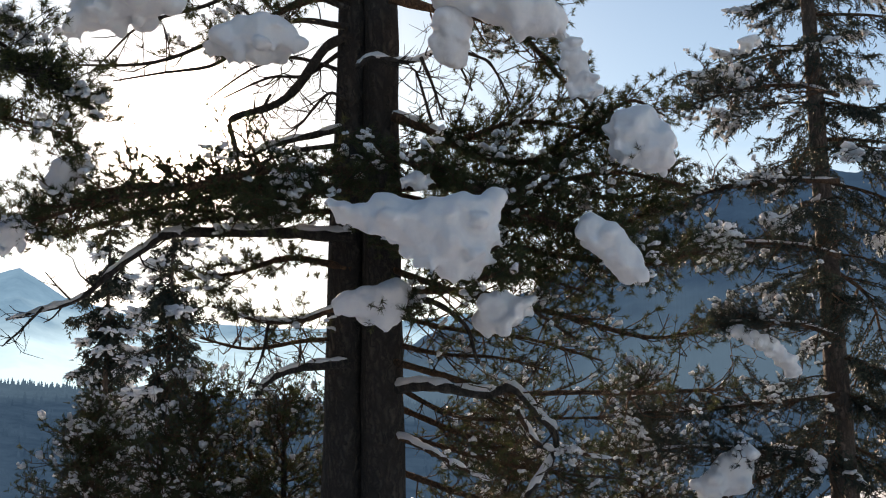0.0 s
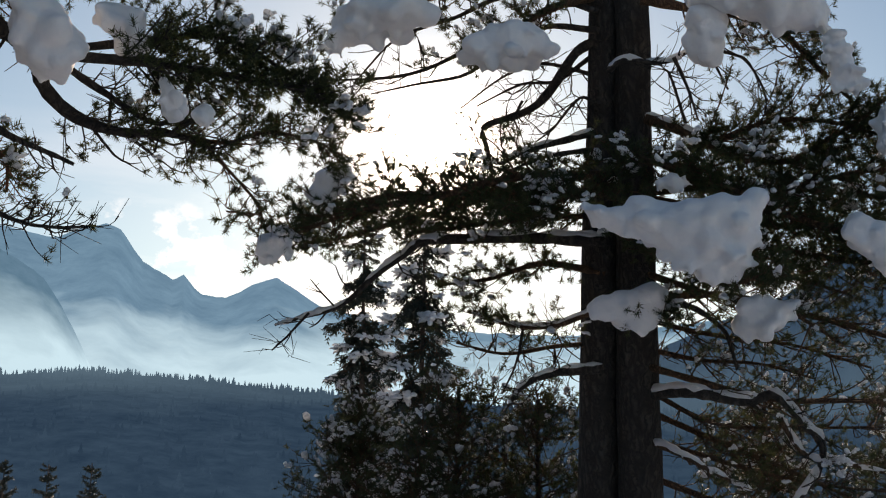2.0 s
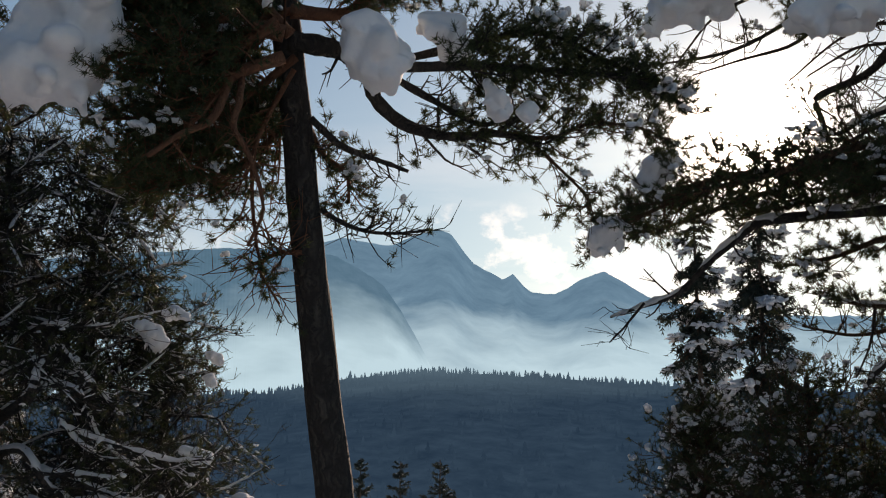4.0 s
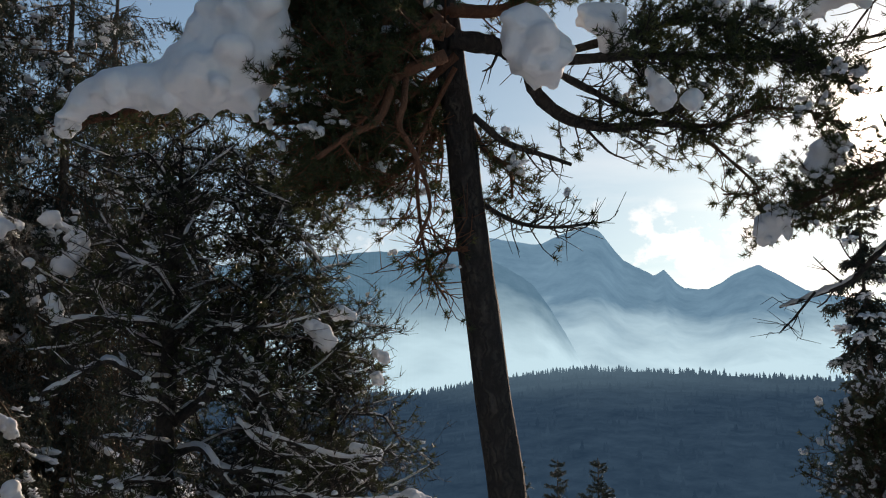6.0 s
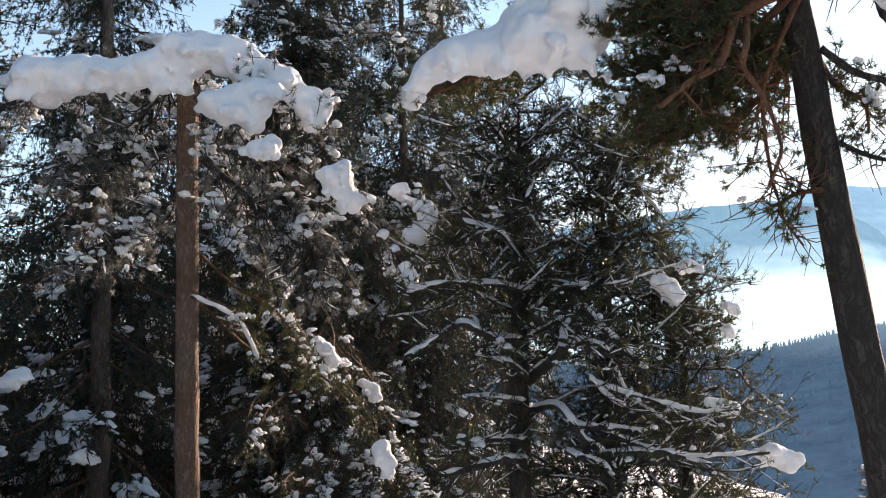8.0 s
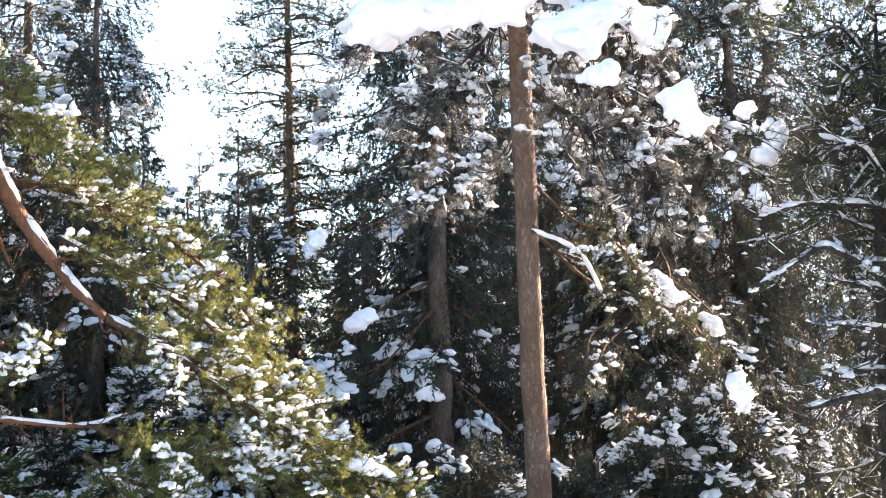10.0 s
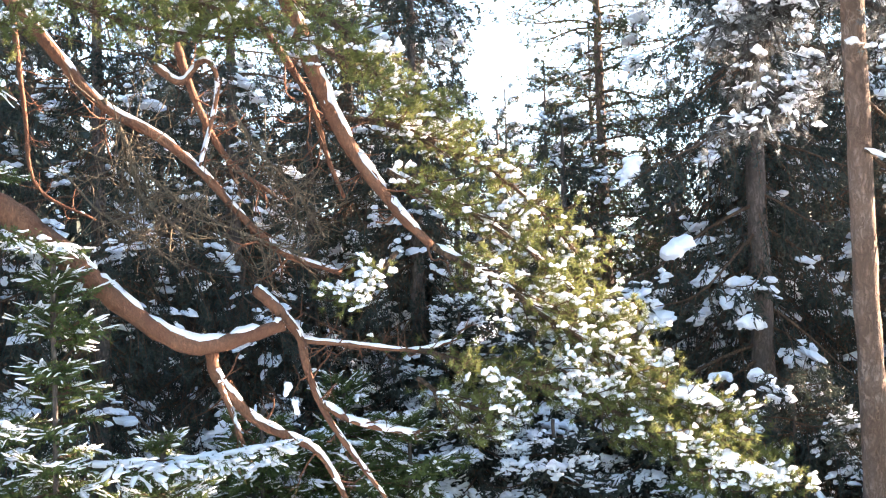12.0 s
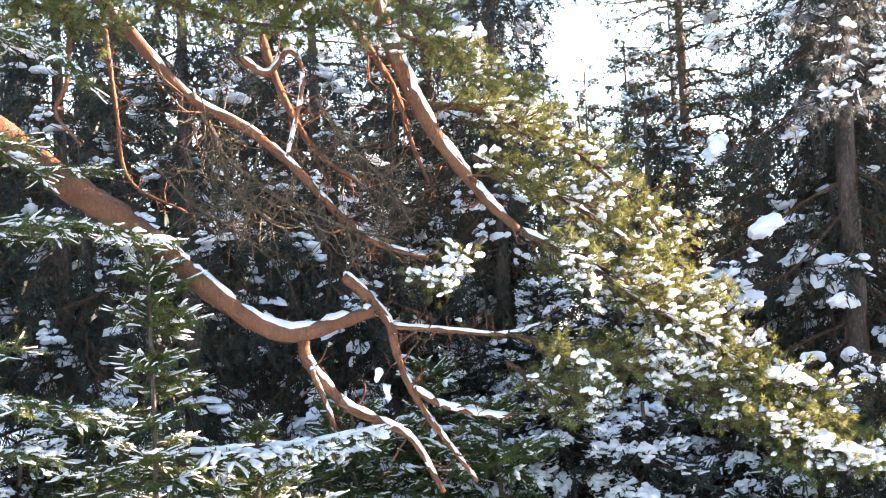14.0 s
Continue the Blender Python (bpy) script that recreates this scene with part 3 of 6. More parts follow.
def build_hill():
    prof = [(66, 3.2), (56, 3.2), (47.6, 3.45), (43.9, 4.2), (40.1, 4.5), (36.3, 4.35), (29.7, 3.85), (24, 3.5), (14, 3.2), (4, 3.0), (-12, 3.0)]
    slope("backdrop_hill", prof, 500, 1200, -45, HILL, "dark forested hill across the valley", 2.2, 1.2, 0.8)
    az, el = np.array([p[0] for p in prof])[::-1], np.array([p[1] for p in prof])[::-1]
    rng = np.random.default_rng(5)
    geo = Geo()
    for k in range(5200):
        b = rng.uniform(-10, 60)
        s = 1.0 - 0.9 * rng.uniform(0, 1) ** 2.2
        r = 500 + 700 * s
        top = math.tan(radians(float(np.interp(b, az, el)))) * 1200
        z = -45 + (top + 45) * s ** 0.8 - 1
        h = rng.uniform(2.5, 7.5) * (1.0 if rng.uniform() < 0.8 else 1.25)
        w_ = h * rng.uniform(0.24, 0.38)
        x, y = -math.sin(radians(b)) * r, math.cos(radians(b)) * r
        for q0, q1, ww in ((0.0, 0.55, 1.0), (0.35, 0.8, 0.72), (0.65, 1.0, 0.45)):
            a = np.linspace(0, 2 * np.pi, 6, endpoint=False) + rng.uniform(0, 6)
            ring = np.stack([x + np.cos(a) * w_ * ww * rng.uniform(0.7, 1.2, 6), y + np.sin(a) * w_ * ww, z + h * q0 + 0 * a], 1)
            geo.add(np.vstack([ring, [[x, y, z + h * q1]]]), [[i, (i + 1) % 6, 6] for i in range(6)])
    # These trees share the hill's emission, painted haze included.
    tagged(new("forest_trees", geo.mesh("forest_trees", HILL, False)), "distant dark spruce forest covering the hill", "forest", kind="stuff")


build_hill()


# ---- boughs that many trees share ----
def bough_set(kind, lengths, green, bark, snow, seed, fine=0.7, far=False, tufts=1.0, sag=0.22, droop=0.6, lump=1.2, dense=1.0, ridge=0.0, bare=3, pads=0.0, crook=0.02, capped=0.0, cap=0.014):
    made = {}
    for k, ln in enumerate(lengths):
        for v in range(2):
            rng = np.random.default_rng(seed + 10 * k + v)
            if kind == "pine":
                pts = [(0, 0, 0), (ln * 0.3, rng.normal(0, 0.05) * ln, ln * rng.uniform(-0.02, 0.1)), (ln * 0.65, rng.normal(0, 0.08) * ln, ln * rng.uniform(-0.12, 0.05)),
                       (ln, rng.normal(0, 0.1) * ln, ln * rng.uniform(-0.18, 0.08))]
                how = dict(leaf=(0.22, 1.0), sides=int((6 + 6 * ln) * dense), spread=0.34 * ln + 0.12, bare=bare, flat=0.3)
            else:
                pts = [(0, 0, 0), (ln * 0.35, rng.normal(0, 0.03) * ln, -ln * sag * 0.35), (ln * 0.7, rng.normal(0, 0.05) * ln, -ln * sag), (ln, rng.normal(0, 0.06) * ln, -ln * sag * 1.1)]
                how = dict(leaf=(0.1, 1.0), sides=int((6 + 9 * ln) * dense), spread=0.26 * ln + 0.14, kind="spruce", droop=droop, flat=0.16)
            made[(ln, v)] = branch_meshes("limb", rng, pts, 0.008 * ln + 0.007, 0.004, tufts=tufts, snow=snow, ridge=ridge, bark=bark, green=green, lump=lump, fine=fine, far=far, pads=pads if v else 0.0,
                                          crook=crook, capped=capped, cap=cap, **how)
            if far:
                made[(ln, v)] = joined(made[(ln, v)])
    return made


SPRUCE_LENGTHS = (0.5, 1.0, 1.6, 2.3)
MID_BOUGHS = bough_set("spruce", SPRUCE_LENGTHS, SPRUCE, TWIG, 0.01, 1000, fine=0.7, far=True, tufts=1.9, dense=1.2, pads=0.2, lump=1.1)
FAR_BOUGHS = bough_set("spruce", SPRUCE_LENGTHS, SPRUCE, TWIG, 0.0, 1500, fine=0.5, far=True, tufts=0.9, lump=1.3, dense=0.9, pads=0.14, droop=2.2)
REMOTE_BOUGHS = bough_set("spruce", SPRUCE_LENGTHS, SPRUCE, TWIG, 0.0, 1600, fine=0.34, far=True, tufts=0.6, lump=1.6, dense=0.8, pads=0.12, droop=1.2)
SNOWY_BOUGHS = bough_set("spruce", SPRUCE_LENGTHS, SPRUCE, TWIG, 0.02, 1100, fine=0.36, far=True, tufts=0.9, droop=1.0, sag=0.35, lump=1.35, dense=1.0, pads=0.42)
PLASTERED_BOUGHS = bough_set("spruce", SPRUCE_LENGTHS, SPRUCE, TWIG, 0.05, 1900, fine=0.36, far=True, tufts=0.9, droop=0.8, sag=0.3, lump=1.4, pads=0.45, capped=0.25, cap=0.018)
SPRAY_BOUGHS = bough_set("spruce", SPRUCE_LENGTHS, FIR, TWIG, 0.0, 1800, fine=0.6, far=True, tufts=1.2, droop=0.3, sag=0.08, lump=1.0, pads=0.1, capped=0.26, cap=0.014)
TIERED_BOUGHS = bough_set("spruce", SPRUCE_LENGTHS, SPRUCE, TWIG, 0.0, 1700, fine=0.4, far=True, tufts=0.9, lump=1.5, dense=0.9, pads=0.16, droop=1.2)
FIR_BOUGHS = bough_set("spruce", (0.3, 0.6, 1.0), FIR, TWIG, 0.0, 1200, fine=0.9, droop=0.15, sag=0.05, tufts=1.4, lump=0.6, pads=0.1, capped=0.26, cap=0.012)
PINE_LENGTHS = (0.6, 1.1, 1.7)
PINE_BOUGHS = bough_set("pine", PINE_LENGTHS, PINE, TWIG, 0.05, 1300, tufts=2.0)
THIN_BOUGHS = bough_set("pine", PINE_LENGTHS, PINE, TWIG, 0.1, 1320, fine=0.5, far=True, tufts=1.5, lump=1.2)
TWIGGY_BOUGHS = bough_set("pine", PINE_LENGTHS, PINE, BARK_GREY, 0.06, 1350, fine=0.85, tufts=1.3, lump=0.62, ridge=0.01, bare=24, crook=0.08, capped=0.2, cap=0.0055)
FROST_BOUGHS = bough_set("pine", PINE_LENGTHS, PINE, TWIG, 0.15, 1400, tufts=2.0)


def put_bough(tree, boughs, rng, place, bearing, tilt, ln):
    sizes = sorted({k[0] for k in boughs})
    best = min(sizes, key=lambda s: abs(math.log(s / max(ln, 0.05))))
    s = min(max(ln / best, 0.6), 1.35)
    local = Vector(place) - tree.location
    m = Matrix.Translation(local) @ Matrix.Rotation(bearing, 4, "Z") @ Matrix.Rotation(-tilt, 4, "Y") @ Matrix.Rotation(rng.normal(0, 0.2), 4, "X") @ Matrix.Diagonal((s, s, s, 1))
    hang(tree, boughs[(best, int(rng.integers(0, 2)))], m)


def conifer(name, base, height, r, label, boughs, z0, whorl, per, reach, tilt=-0.1, lean=(0, 0), bark=BARK_SPRUCE, taper=1.0, category="tree", group="", ragged=0.25, cut=1e9, open_side=None):
    """A tree with whorls of boughs that shorten towards the tip."""
    rng = np.random.default_rng(next(SEEDS))
    base = Vector(base)
    base.z = ground_height(base.x, base.y)
    tree = holder(name, base)
    top = base + Vector((lean[0] * height, lean[1] * height, height))
    path, zs = trunk(tree, base, top, r, max(0.006, r * 0.1), top.z, base.z, bark, 12)
    z = z0
    while z < min(height - 0.05, cut):
        f = (z / height)
        ln = reach * (1 - f) ** taper + 0.12
        c = np.array([np.interp(base.z + z, zs, path[:, k]) for k in range(3)])
        start = rng.uniform(0, 6.28)
        for k in range(per):
            if open_side is not None and math.cos(start + k * 6.283 / per - open_side) > 0.72:
                continue
            put_bough(tree, boughs, rng, c + [0, 0, rng.normal(0, whorl * 0.25)], start + k * 6.283 / per + rng.normal(0, 0.3), tilt + 0.7 * f * f + rng.normal(0, 0.12),
                      ln * rng.uniform(1 - 2 * ragged, 1 + ragged * 0.6))
        z += whorl * rng.uniform(0.7, 1.3) * (1.15 - 0.5 * f) * (1.0 if z < 8.5 else 1.5)
    return tagged(tree, label, category, group)


# ---- the double-trunked pine before the sun ----
A0 = (-3.34, 9.99, 1.32)
big_pine = holder("pine_tree", (A0[0], A0[1], ground_height(A0[0], A0[1])))
tagged(big_pine, "large old double-trunked pine laden with snow, dark against the sun", "pine tree")
GA = big_pine.location.z
trunk(big_pine, (-3.545, 9.92, 1.43), (-3.275, 9.21, 5.37), 0.185, 0.125, 10.5, GA, BARK_GREY)
trunk(big_pine, (-3.165, 9.91, 1.43), (-2.985, 9.18, 5.33), 0.195, 0.148, 11.5, GA, BARK_GREY)
BARE = dict(sides=0, bare=7, spread=0.45, bark=BARK_GREY)
limb(big_pine, [(-3.24, 9.12, 5.28), (-3.49, 9.10, 5.09), (-3.84, 9.06, 4.77), (-4.24, 9.00, 4.59), (-4.28, 9.02, 4.41), (-4.23, 9.08, 4.16)], 0.05, 0.018, **BARE)
limb(big_pine, [(-3.31, 9.27, 4.48), (-3.67, 9.18, 4.44), (-3.96, 9.12, 4.35), (-4.11, 9.09, 4.26), (-4.25, 9.06, 4.24)], 0.035, 0.014, ridge=0.02, **BARE)
limb(big_pine, [(-3.31, 9.27, 4.97), (-3.76, 9.13, 5.10), (-4.11, 9.05, 5.03), (-4.51, 9.00, 4.73)], 0.022, 0.006, **BARE)
SNAG = dict(sides=0, bare=14, spread=0.6, bark=BARK_GREY, crook=0.035)
limb(big_pine, [(-3.24, 9.02, 5.29), (-3.69, 8.90, 5.29), (-4.17, 8.80, 5.13), (-4.70, 8.69, 4.96), (-5.18, 8.59, 4.82)], 0.03, 0.007, **SNAG)
limb(big_pine, [(-3.30, 9.23, 5.20), (-3.67, 9.17, 5.02), (-4.01, 9.09, 4.93), (-4.36, 9.03, 4.75)], 0.024, 0.007, **SNAG)
limb(big_pine, [(-3.27, 9.13, 4.67), (-3.48, 9.07, 4.69), (-3.66, 9.06, 4.52), (-3.81, 9.05, 4.38)], 0.018, 0.006, **SNAG)
limb(big_pine, [(-3.20, 8.90, 5.40), (-3.73, 8.72, 5.57), (-4.31, 8.60, 5.40), (-4.83, 8.50, 5.21), (-5.28, 8.45, 4.88)], 0.03, 0.007, **SNAG)
limb(big_pine, [(-3.31, 9.29, 4.33), (-3.68, 9.20, 4.28), (-3.97, 9.14, 4.21), (-4.24, 9.10, 4.07)], 0.026, 0.008, **SNAG)
limb(big_pine, [(-3.87, 8.86, 4.69), (-3.93, 8.88, 4.54), (-3.91, 8.90, 4.45)], 0.014, 0.005, **SNAG)
limb(big_pine, [(-2.57, 9.25, 4.47), (-2.65, 9.17, 4.78), (-2.73, 9.12, 4.92)], 0.016, 0.006, **SNAG)
limb(big_pine, [(-2.28, 9.11, 5.03), (-2.06, 9.21, 4.84), (-1.88, 9.30, 4.65), (-1.97, 9.32, 4.41)], 0.016, 0.005, **SNAG)
limb(big_pine, [(-3.20, 8.98, 5.54), (-3.68, 8.87, 5.44), (-4.16, 8.78, 5.25), (-4.84, 8.65, 4.97), (-5.65, 8.44, 4.95)], 0.035, 0.008, leaf=(0.55, 1), sides=8, tufts=2, spread=0.5, snow=0.10, bare=8, bark=BARK_GREY)
limb(big_pine, [(-3.30, 9.35, 3.53), (-3.97, 9.16, 3.57), (-4.68, 8.97, 3.56), (-4.99, 8.91, 3.46), (-5.37, 8.87, 3.13), (-5.83, 8.79, 2.94), (-6.14, 8.73, 2.84)], 0.055, 0.01, ridge=0.025, **BARE)
limb(big_pine, [(-5.78, 8.70, 2.93), (-6.00, 8.68, 2.75), (-6.12, 8.67, 2.61)], 0.014, 0.006, **BARE)
limb(big_pine, [(-3.20, 8.99, 3.87), (-3.94, 8.80, 3.83), (-4.86, 8.54, 3.90), (-5.61, 8.38, 3.69), (-6.04, 8.32, 3.43)], 0.05, 0.012, leaf=(0.1, 1), sides=46, tufts=3.4, spread=0.55, snow=0.06)
limb(big_pine, [(-3.41, 9.71, 4.21), (-4.11, 9.53, 4.16), (-4.82, 9.39, 3.91), (-5.48, 9.25, 3.76), (-6.13, 9.10, 3.61)], 0.04, 0.012, leaf=(0.1, 1), sides=40, tufts=3.2, spread=0.5, snow=0.06)
limb(big_pine, [(-3.30, 9.34, 4.11), (-3.74, 8.52, 3.94), (-4.42, 8.37, 3.78), (-5.09, 8.20, 3.71), (-5.64, 8.10, 3.49)], 0.04, 0.012, leaf=(0.1, 1), sides=40, tufts=3.4, spread=0.7, snow=0.06)
limb(big_pine, [(-3.35, 9.50, 3.79), (-3.93, 9.34, 3.77), (-4.51, 9.20, 3.70), (-5.00, 9.08, 3.67)], 0.03, 0.012, leaf=(0.1, 1), sides=34, tufts=3.4, spread=0.6, snow=0.06)
limb(big_pine, [(-3.11, 9.80, 3.63), (-2.53, 9.99, 3.48), (-1.95, 10.17, 3.33), (-1.41, 10.35, 3.13)], 0.03, 0.012, leaf=(0.1, 1), sides=34, tufts=3, spread=0.6, snow=0.1)
limb(big_pine, [(-2.91, 9.22, 4.16), (-2.34, 9.35, 4.30), (-1.77, 9.47, 4.44), (-1.25, 9.62, 4.39), (-0.79, 9.78, 4.20)], 0.03, 0.012, leaf=(0.1, 1), sides=40, tufts=3.2, spread=0.6, snow=0.08)
limb(big_pine, [(-2.96, 9.39, 3.80), (-2.39, 9.56, 3.70), (-1.78, 9.73, 3.65), (-1.21, 9.89, 3.65), (-0.72, 9.99, 3.79)], 0.03, 0.012, leaf=(0.1, 1), sides=40, tufts=3.2, spread=0.6, snow=0.1)
limb(big_pine, [(-3.13, 10.04, 2.94), (-2.54, 10.23, 2.79), (-1.94, 10.40, 2.74), (-1.30, 10.61, 2.53)], 0.025, 0.01, leaf=(0.1, 1), sides=18, tufts=1.1, spread=0.6, snow=0.1, bare=24)
limb(big_pine, [(-3.11, 9.96, 2.32), (-2.54, 10.17, 2.02), (-1.90, 10.34, 2.02), (-1.22, 10.52, 2.02)], 0.025, 0.01, leaf=(0.1, 1), sides=18, tufts=1.1, spread=0.6, snow=0.1, bare=24)
limb(big_pine, [(-3.20, 10.32, 1.93), (-2.56, 10.53, 1.73), (-1.86, 10.75, 1.57), (-1.06, 10.99, 1.47)], 0.025, 0.01, leaf=(0.1, 1), sides=19, tufts=1.1, spread=0.65, snow=0.1, bare=24)
limb(big_pine, [(-3.40, 9.69, 2.71), (-3.84, 9.59, 2.66), (-4.28, 9.48, 2.61), (-4.66, 9.36, 2.71)], 0.025, 0.01, leaf=(0.1, 1), sides=11, tufts=1.1, spread=0.5, snow=0.08, bare=24)
limb(big_pine, [(-3.34, 9.49, 3.28), (-3.82, 9.35, 3.33), (-4.31, 9.24, 3.24), (-4.74, 9.14, 3.19)], 0.035, 0.01, leaf=(0.15, 1), sides=24, tufts=2.6, spread=0.4, snow=0.07)
limb(big_pine, [(-3.33, 9.35, 2.96), (-3.78, 9.26, 2.82), (-4.16, 9.15, 2.84), (-4.43, 9.06, 2.94)], 0.03, 0.01, leaf=(0.2, 1), sides=18, tufts=2.4, spread=0.4, snow=0.10, ridge=0.02)
limb(big_pine, [(-3.38, 9.54, 2.47), (-3.79, 9.43, 2.44), (-4.03, 9.39, 2.34), (-4.18, 9.39, 2.15)], 0.045, 0.015, ridge=0.02, **BARE)
limb(big_pine, [(-4.01, 9.30, 2.81), (-4.09, 9.34, 2.49), (-4.22, 9.35, 2.25)], 0.016, 0.006, **BARE)
limb(big_pine, [(-3.06, 9.77, 2.25), (-2.62, 9.37, 2.24), (-2.25, 9.47, 2.21), (-1.93, 9.56, 2.18), (-1.76, 9.64, 2.01), (-1.66, 9.73, 1.71), (-1.89, 9.74, 1.34)], 0.05, 0.026, ridge=0.03, sides=0, bare=10, spread=0.5, bark=BARK_GREY)
limb(big_pine, [(-1.94, 9.58, 2.06), (-1.77, 9.68, 1.80), (-1.50, 9.76, 1.73), (-1.18, 9.86, 1.65)], 0.028, 0.01, leaf=(0.3, 1), sides=12, tufts=2, spread=0.4, snow=0.17, ridge=0.025)
limb(big_pine, [(-2.93, 9.29, 2.74), (-2.74, 9.30, 2.91), (-2.53, 9.36, 2.91), (-2.38, 9.43, 2.74), (-2.25, 9.53, 2.44)], 0.034, 0.014, **BARE)
limb(big_pine, [(-2.89, 9.16, 4.52), (-2.57, 9.26, 4.42), (-2.20, 9.40, 4.20), (-1.74, 9.54, 4.15), (-1.31, 9.64, 4.24)], 0.05, 0.018, leaf=(0.2, 1), sides=30, tufts=2.8, spread=0.55, snow=0.07, ridge=0.025)
limb(big_pine, [(-1.71, 9.34, 4.10), (-1.28, 9.40, 4.38), (-0.90, 9.47, 4.57), (-0.63, 9.56, 4.48)], 0.025, 0.01, leaf=(0.1, 1), sides=26, tufts=2.8, spread=0.45, snow=0.07)
limb(big_pine, [(-2.82, 8.79, 5.42), (-2.39, 8.92, 5.32), (-1.93, 9.06, 5.23), (-1.58, 9.21, 4.95), (-1.23, 9.39, 4.52)], 0.045, 0.014, leaf=(0.25, 1), sides=34, tufts=3, spread=0.5, snow=0.10, bare=8)
limb(big_pine, [(-2.85, 8.81, 5.79), (-2.39, 8.95, 5.74), (-1.88, 9.11, 5.60), (-1.47, 9.27, 5.36)], 0.04, 0.014, leaf=(0.2, 1), sides=22, tufts=2.8, spread=0.5, snow=0.20)
limb(big_pine, [(-3.08, 8.73, 4.82), (-2.89, 8.77, 4.89), (-2.57, 8.85, 4.91), (-2.36, 8.89, 4.97), (-2.17, 9.01, 4.64)], 0.028, 0.008, ridge=0.022, **BARE)
limb(big_pine, [(-2.57, 8.85, 4.91), (-2.47, 8.92, 4.68), (-2.41, 8.99, 4.40)], 0.02, 0.008, **BARE)
limb(big_pine, [(-2.95, 9.36, 3.94), (-2.25, 8.84, 3.78), (-1.60, 9.06, 3.55), (-1.21, 9.20, 3.37), (-0.89, 9.34, 3.10)], 0.045, 0.014, leaf=(0.15, 1), sides=44, tufts=3, spread=0.55, snow=0.11)
limb(big_pine, [(-3.01, 9.59, 4.31), (-2.33, 9.82, 4.06), (-1.60, 10.02, 4.01), (-1.02, 10.20, 3.91), (-0.62, 10.28, 4.06)], 0.04, 0.014, leaf=(0.15, 1), sides=40, tufts=3, spread=0.55, snow=0.07)
limb(big_pine, [(-2.98, 9.49, 3.26), (-2.33, 9.19, 2.99), (-1.84, 9.34, 2.88), (-1.44, 9.50, 2.63)], 0.03, 0.01, leaf=(0.2, 1), sides=22, tufts=1.8, spread=0.5, snow=0.12, bare=14)
limb(big_pine, [(-3.04, 9.70, 2.65), (-2.61, 9.83, 2.55), (-2.13, 9.96, 2.55), (-1.71, 10.10, 2.40)], 0.025, 0.008, leaf=(0.2, 1), sides=14, tufts=1.3, spread=0.5, snow=0.12, bare=18)
limb(big_pine, [(-3.01, 9.76, 1.86), (-2.69, 9.45, 1.73), (-2.42, 9.55, 1.57), (-2.18, 9.64, 1.47)], 0.03, 0.012, ridge=0.025, leaf=(0.4, 1), sides=8, tufts=1.6, spread=0.4, snow=0.15)
limb(big_pine, [(-3.12, 10.20, 2.13), (-2.63, 10.37, 1.93), (-2.05, 10.58, 1.67), (-1.51, 10.77, 1.42)], 0.03, 0.012, leaf=(0.2, 1), sides=18, tufts=1.2, spread=0.6, snow=0.15, bare=14)
limb(big_pine, [(-3.10, 10.11, 1.57), (-2.52, 10.30, 1.37), (-1.94, 10.48, 1.22), (-1.35, 10.63, 1.27)], 0.03, 0.012, leaf=(0.1, 1), sides=18, tufts=1.2, spread=0.6, snow=0.15, bare=14)
limb(big_pine, [(-3.22, 9.06, 5.62), (-3.46, 8.53, 5.33), (-3.88, 8.45, 5.15), (-4.21, 8.40, 4.99)], 0.035, 0.012, leaf=(0.3, 1), sides=24, tufts=3, spread=0.4, snow=0.15)
limb(big_pine, [(-3.21, 9.01, 5.92), (-3.78, 8.29, 5.57), (-4.51, 8.13, 5.39), (-5.11, 8.01, 5.21)], 0.04, 0.012, leaf=(0.3, 1), sides=30, tufts=2.8, spread=0.5, snow=0.17)
limb(big_pine, [(-3.11, 9.37, 3.68), (-2.73, 8.70, 3.44), (-2.38, 8.10, 3.20), (-2.11, 7.92, 3.04)], 0.04, 0.012, leaf=(0.1, 1), sides=34, tufts=3, spread=0.36, snow=0.15)
limb(big_pine, [(-3.18, 9.29, 3.99), (-3.27, 8.56, 3.82), (-3.44, 8.24, 3.62), (-3.71, 8.19, 3.49)], 0.035, 0.012, leaf=(0.15, 1), sides=34, tufts=3, spread=0.5, snow=0.15)
limb(big_pine, [(-3.18, 9.47, 3.07), (-2.91, 8.84, 2.90), (-2.69, 8.50, 2.80), (-2.56, 8.54, 2.73)], 0.02, 0.01, leaf=(0.2, 1), sides=14, tufts=2.5, spread=0.35, snow=0.15)
limb(big_pine, [(-3.12, 9.25, 4.28), (-2.86, 8.83, 4.08), (-2.55, 8.53, 3.91), (-2.25, 8.61, 3.91)], 0.03, 0.01, leaf=(0.1, 1), sides=26, tufts=3, spread=0.5, snow=0.15)
for z, b, ln in ((5.8, 0.3, 1.7), (6.3, 2.6, 1.7), (6.6, 4.4, 1.6), (7.1, 1.2, 1.6), (7.4, 3.4, 1.5), (8.0, 5.2, 1.4), (8.3, 0.4, 1.3), (8.9, 2.2, 1.2), (9.4, 4.0, 1.1), (10.0, 1.0, 1.0), (10.4, 5.5, 0.9)):
    put_bough(big_pine, FROST_BOUGHS, np.random.default_rng(next(SEEDS)), (A0[0], A0[1], z), b, 0.15, ln)
CAP = "thick rounded cap of snow weighing on pine branches"
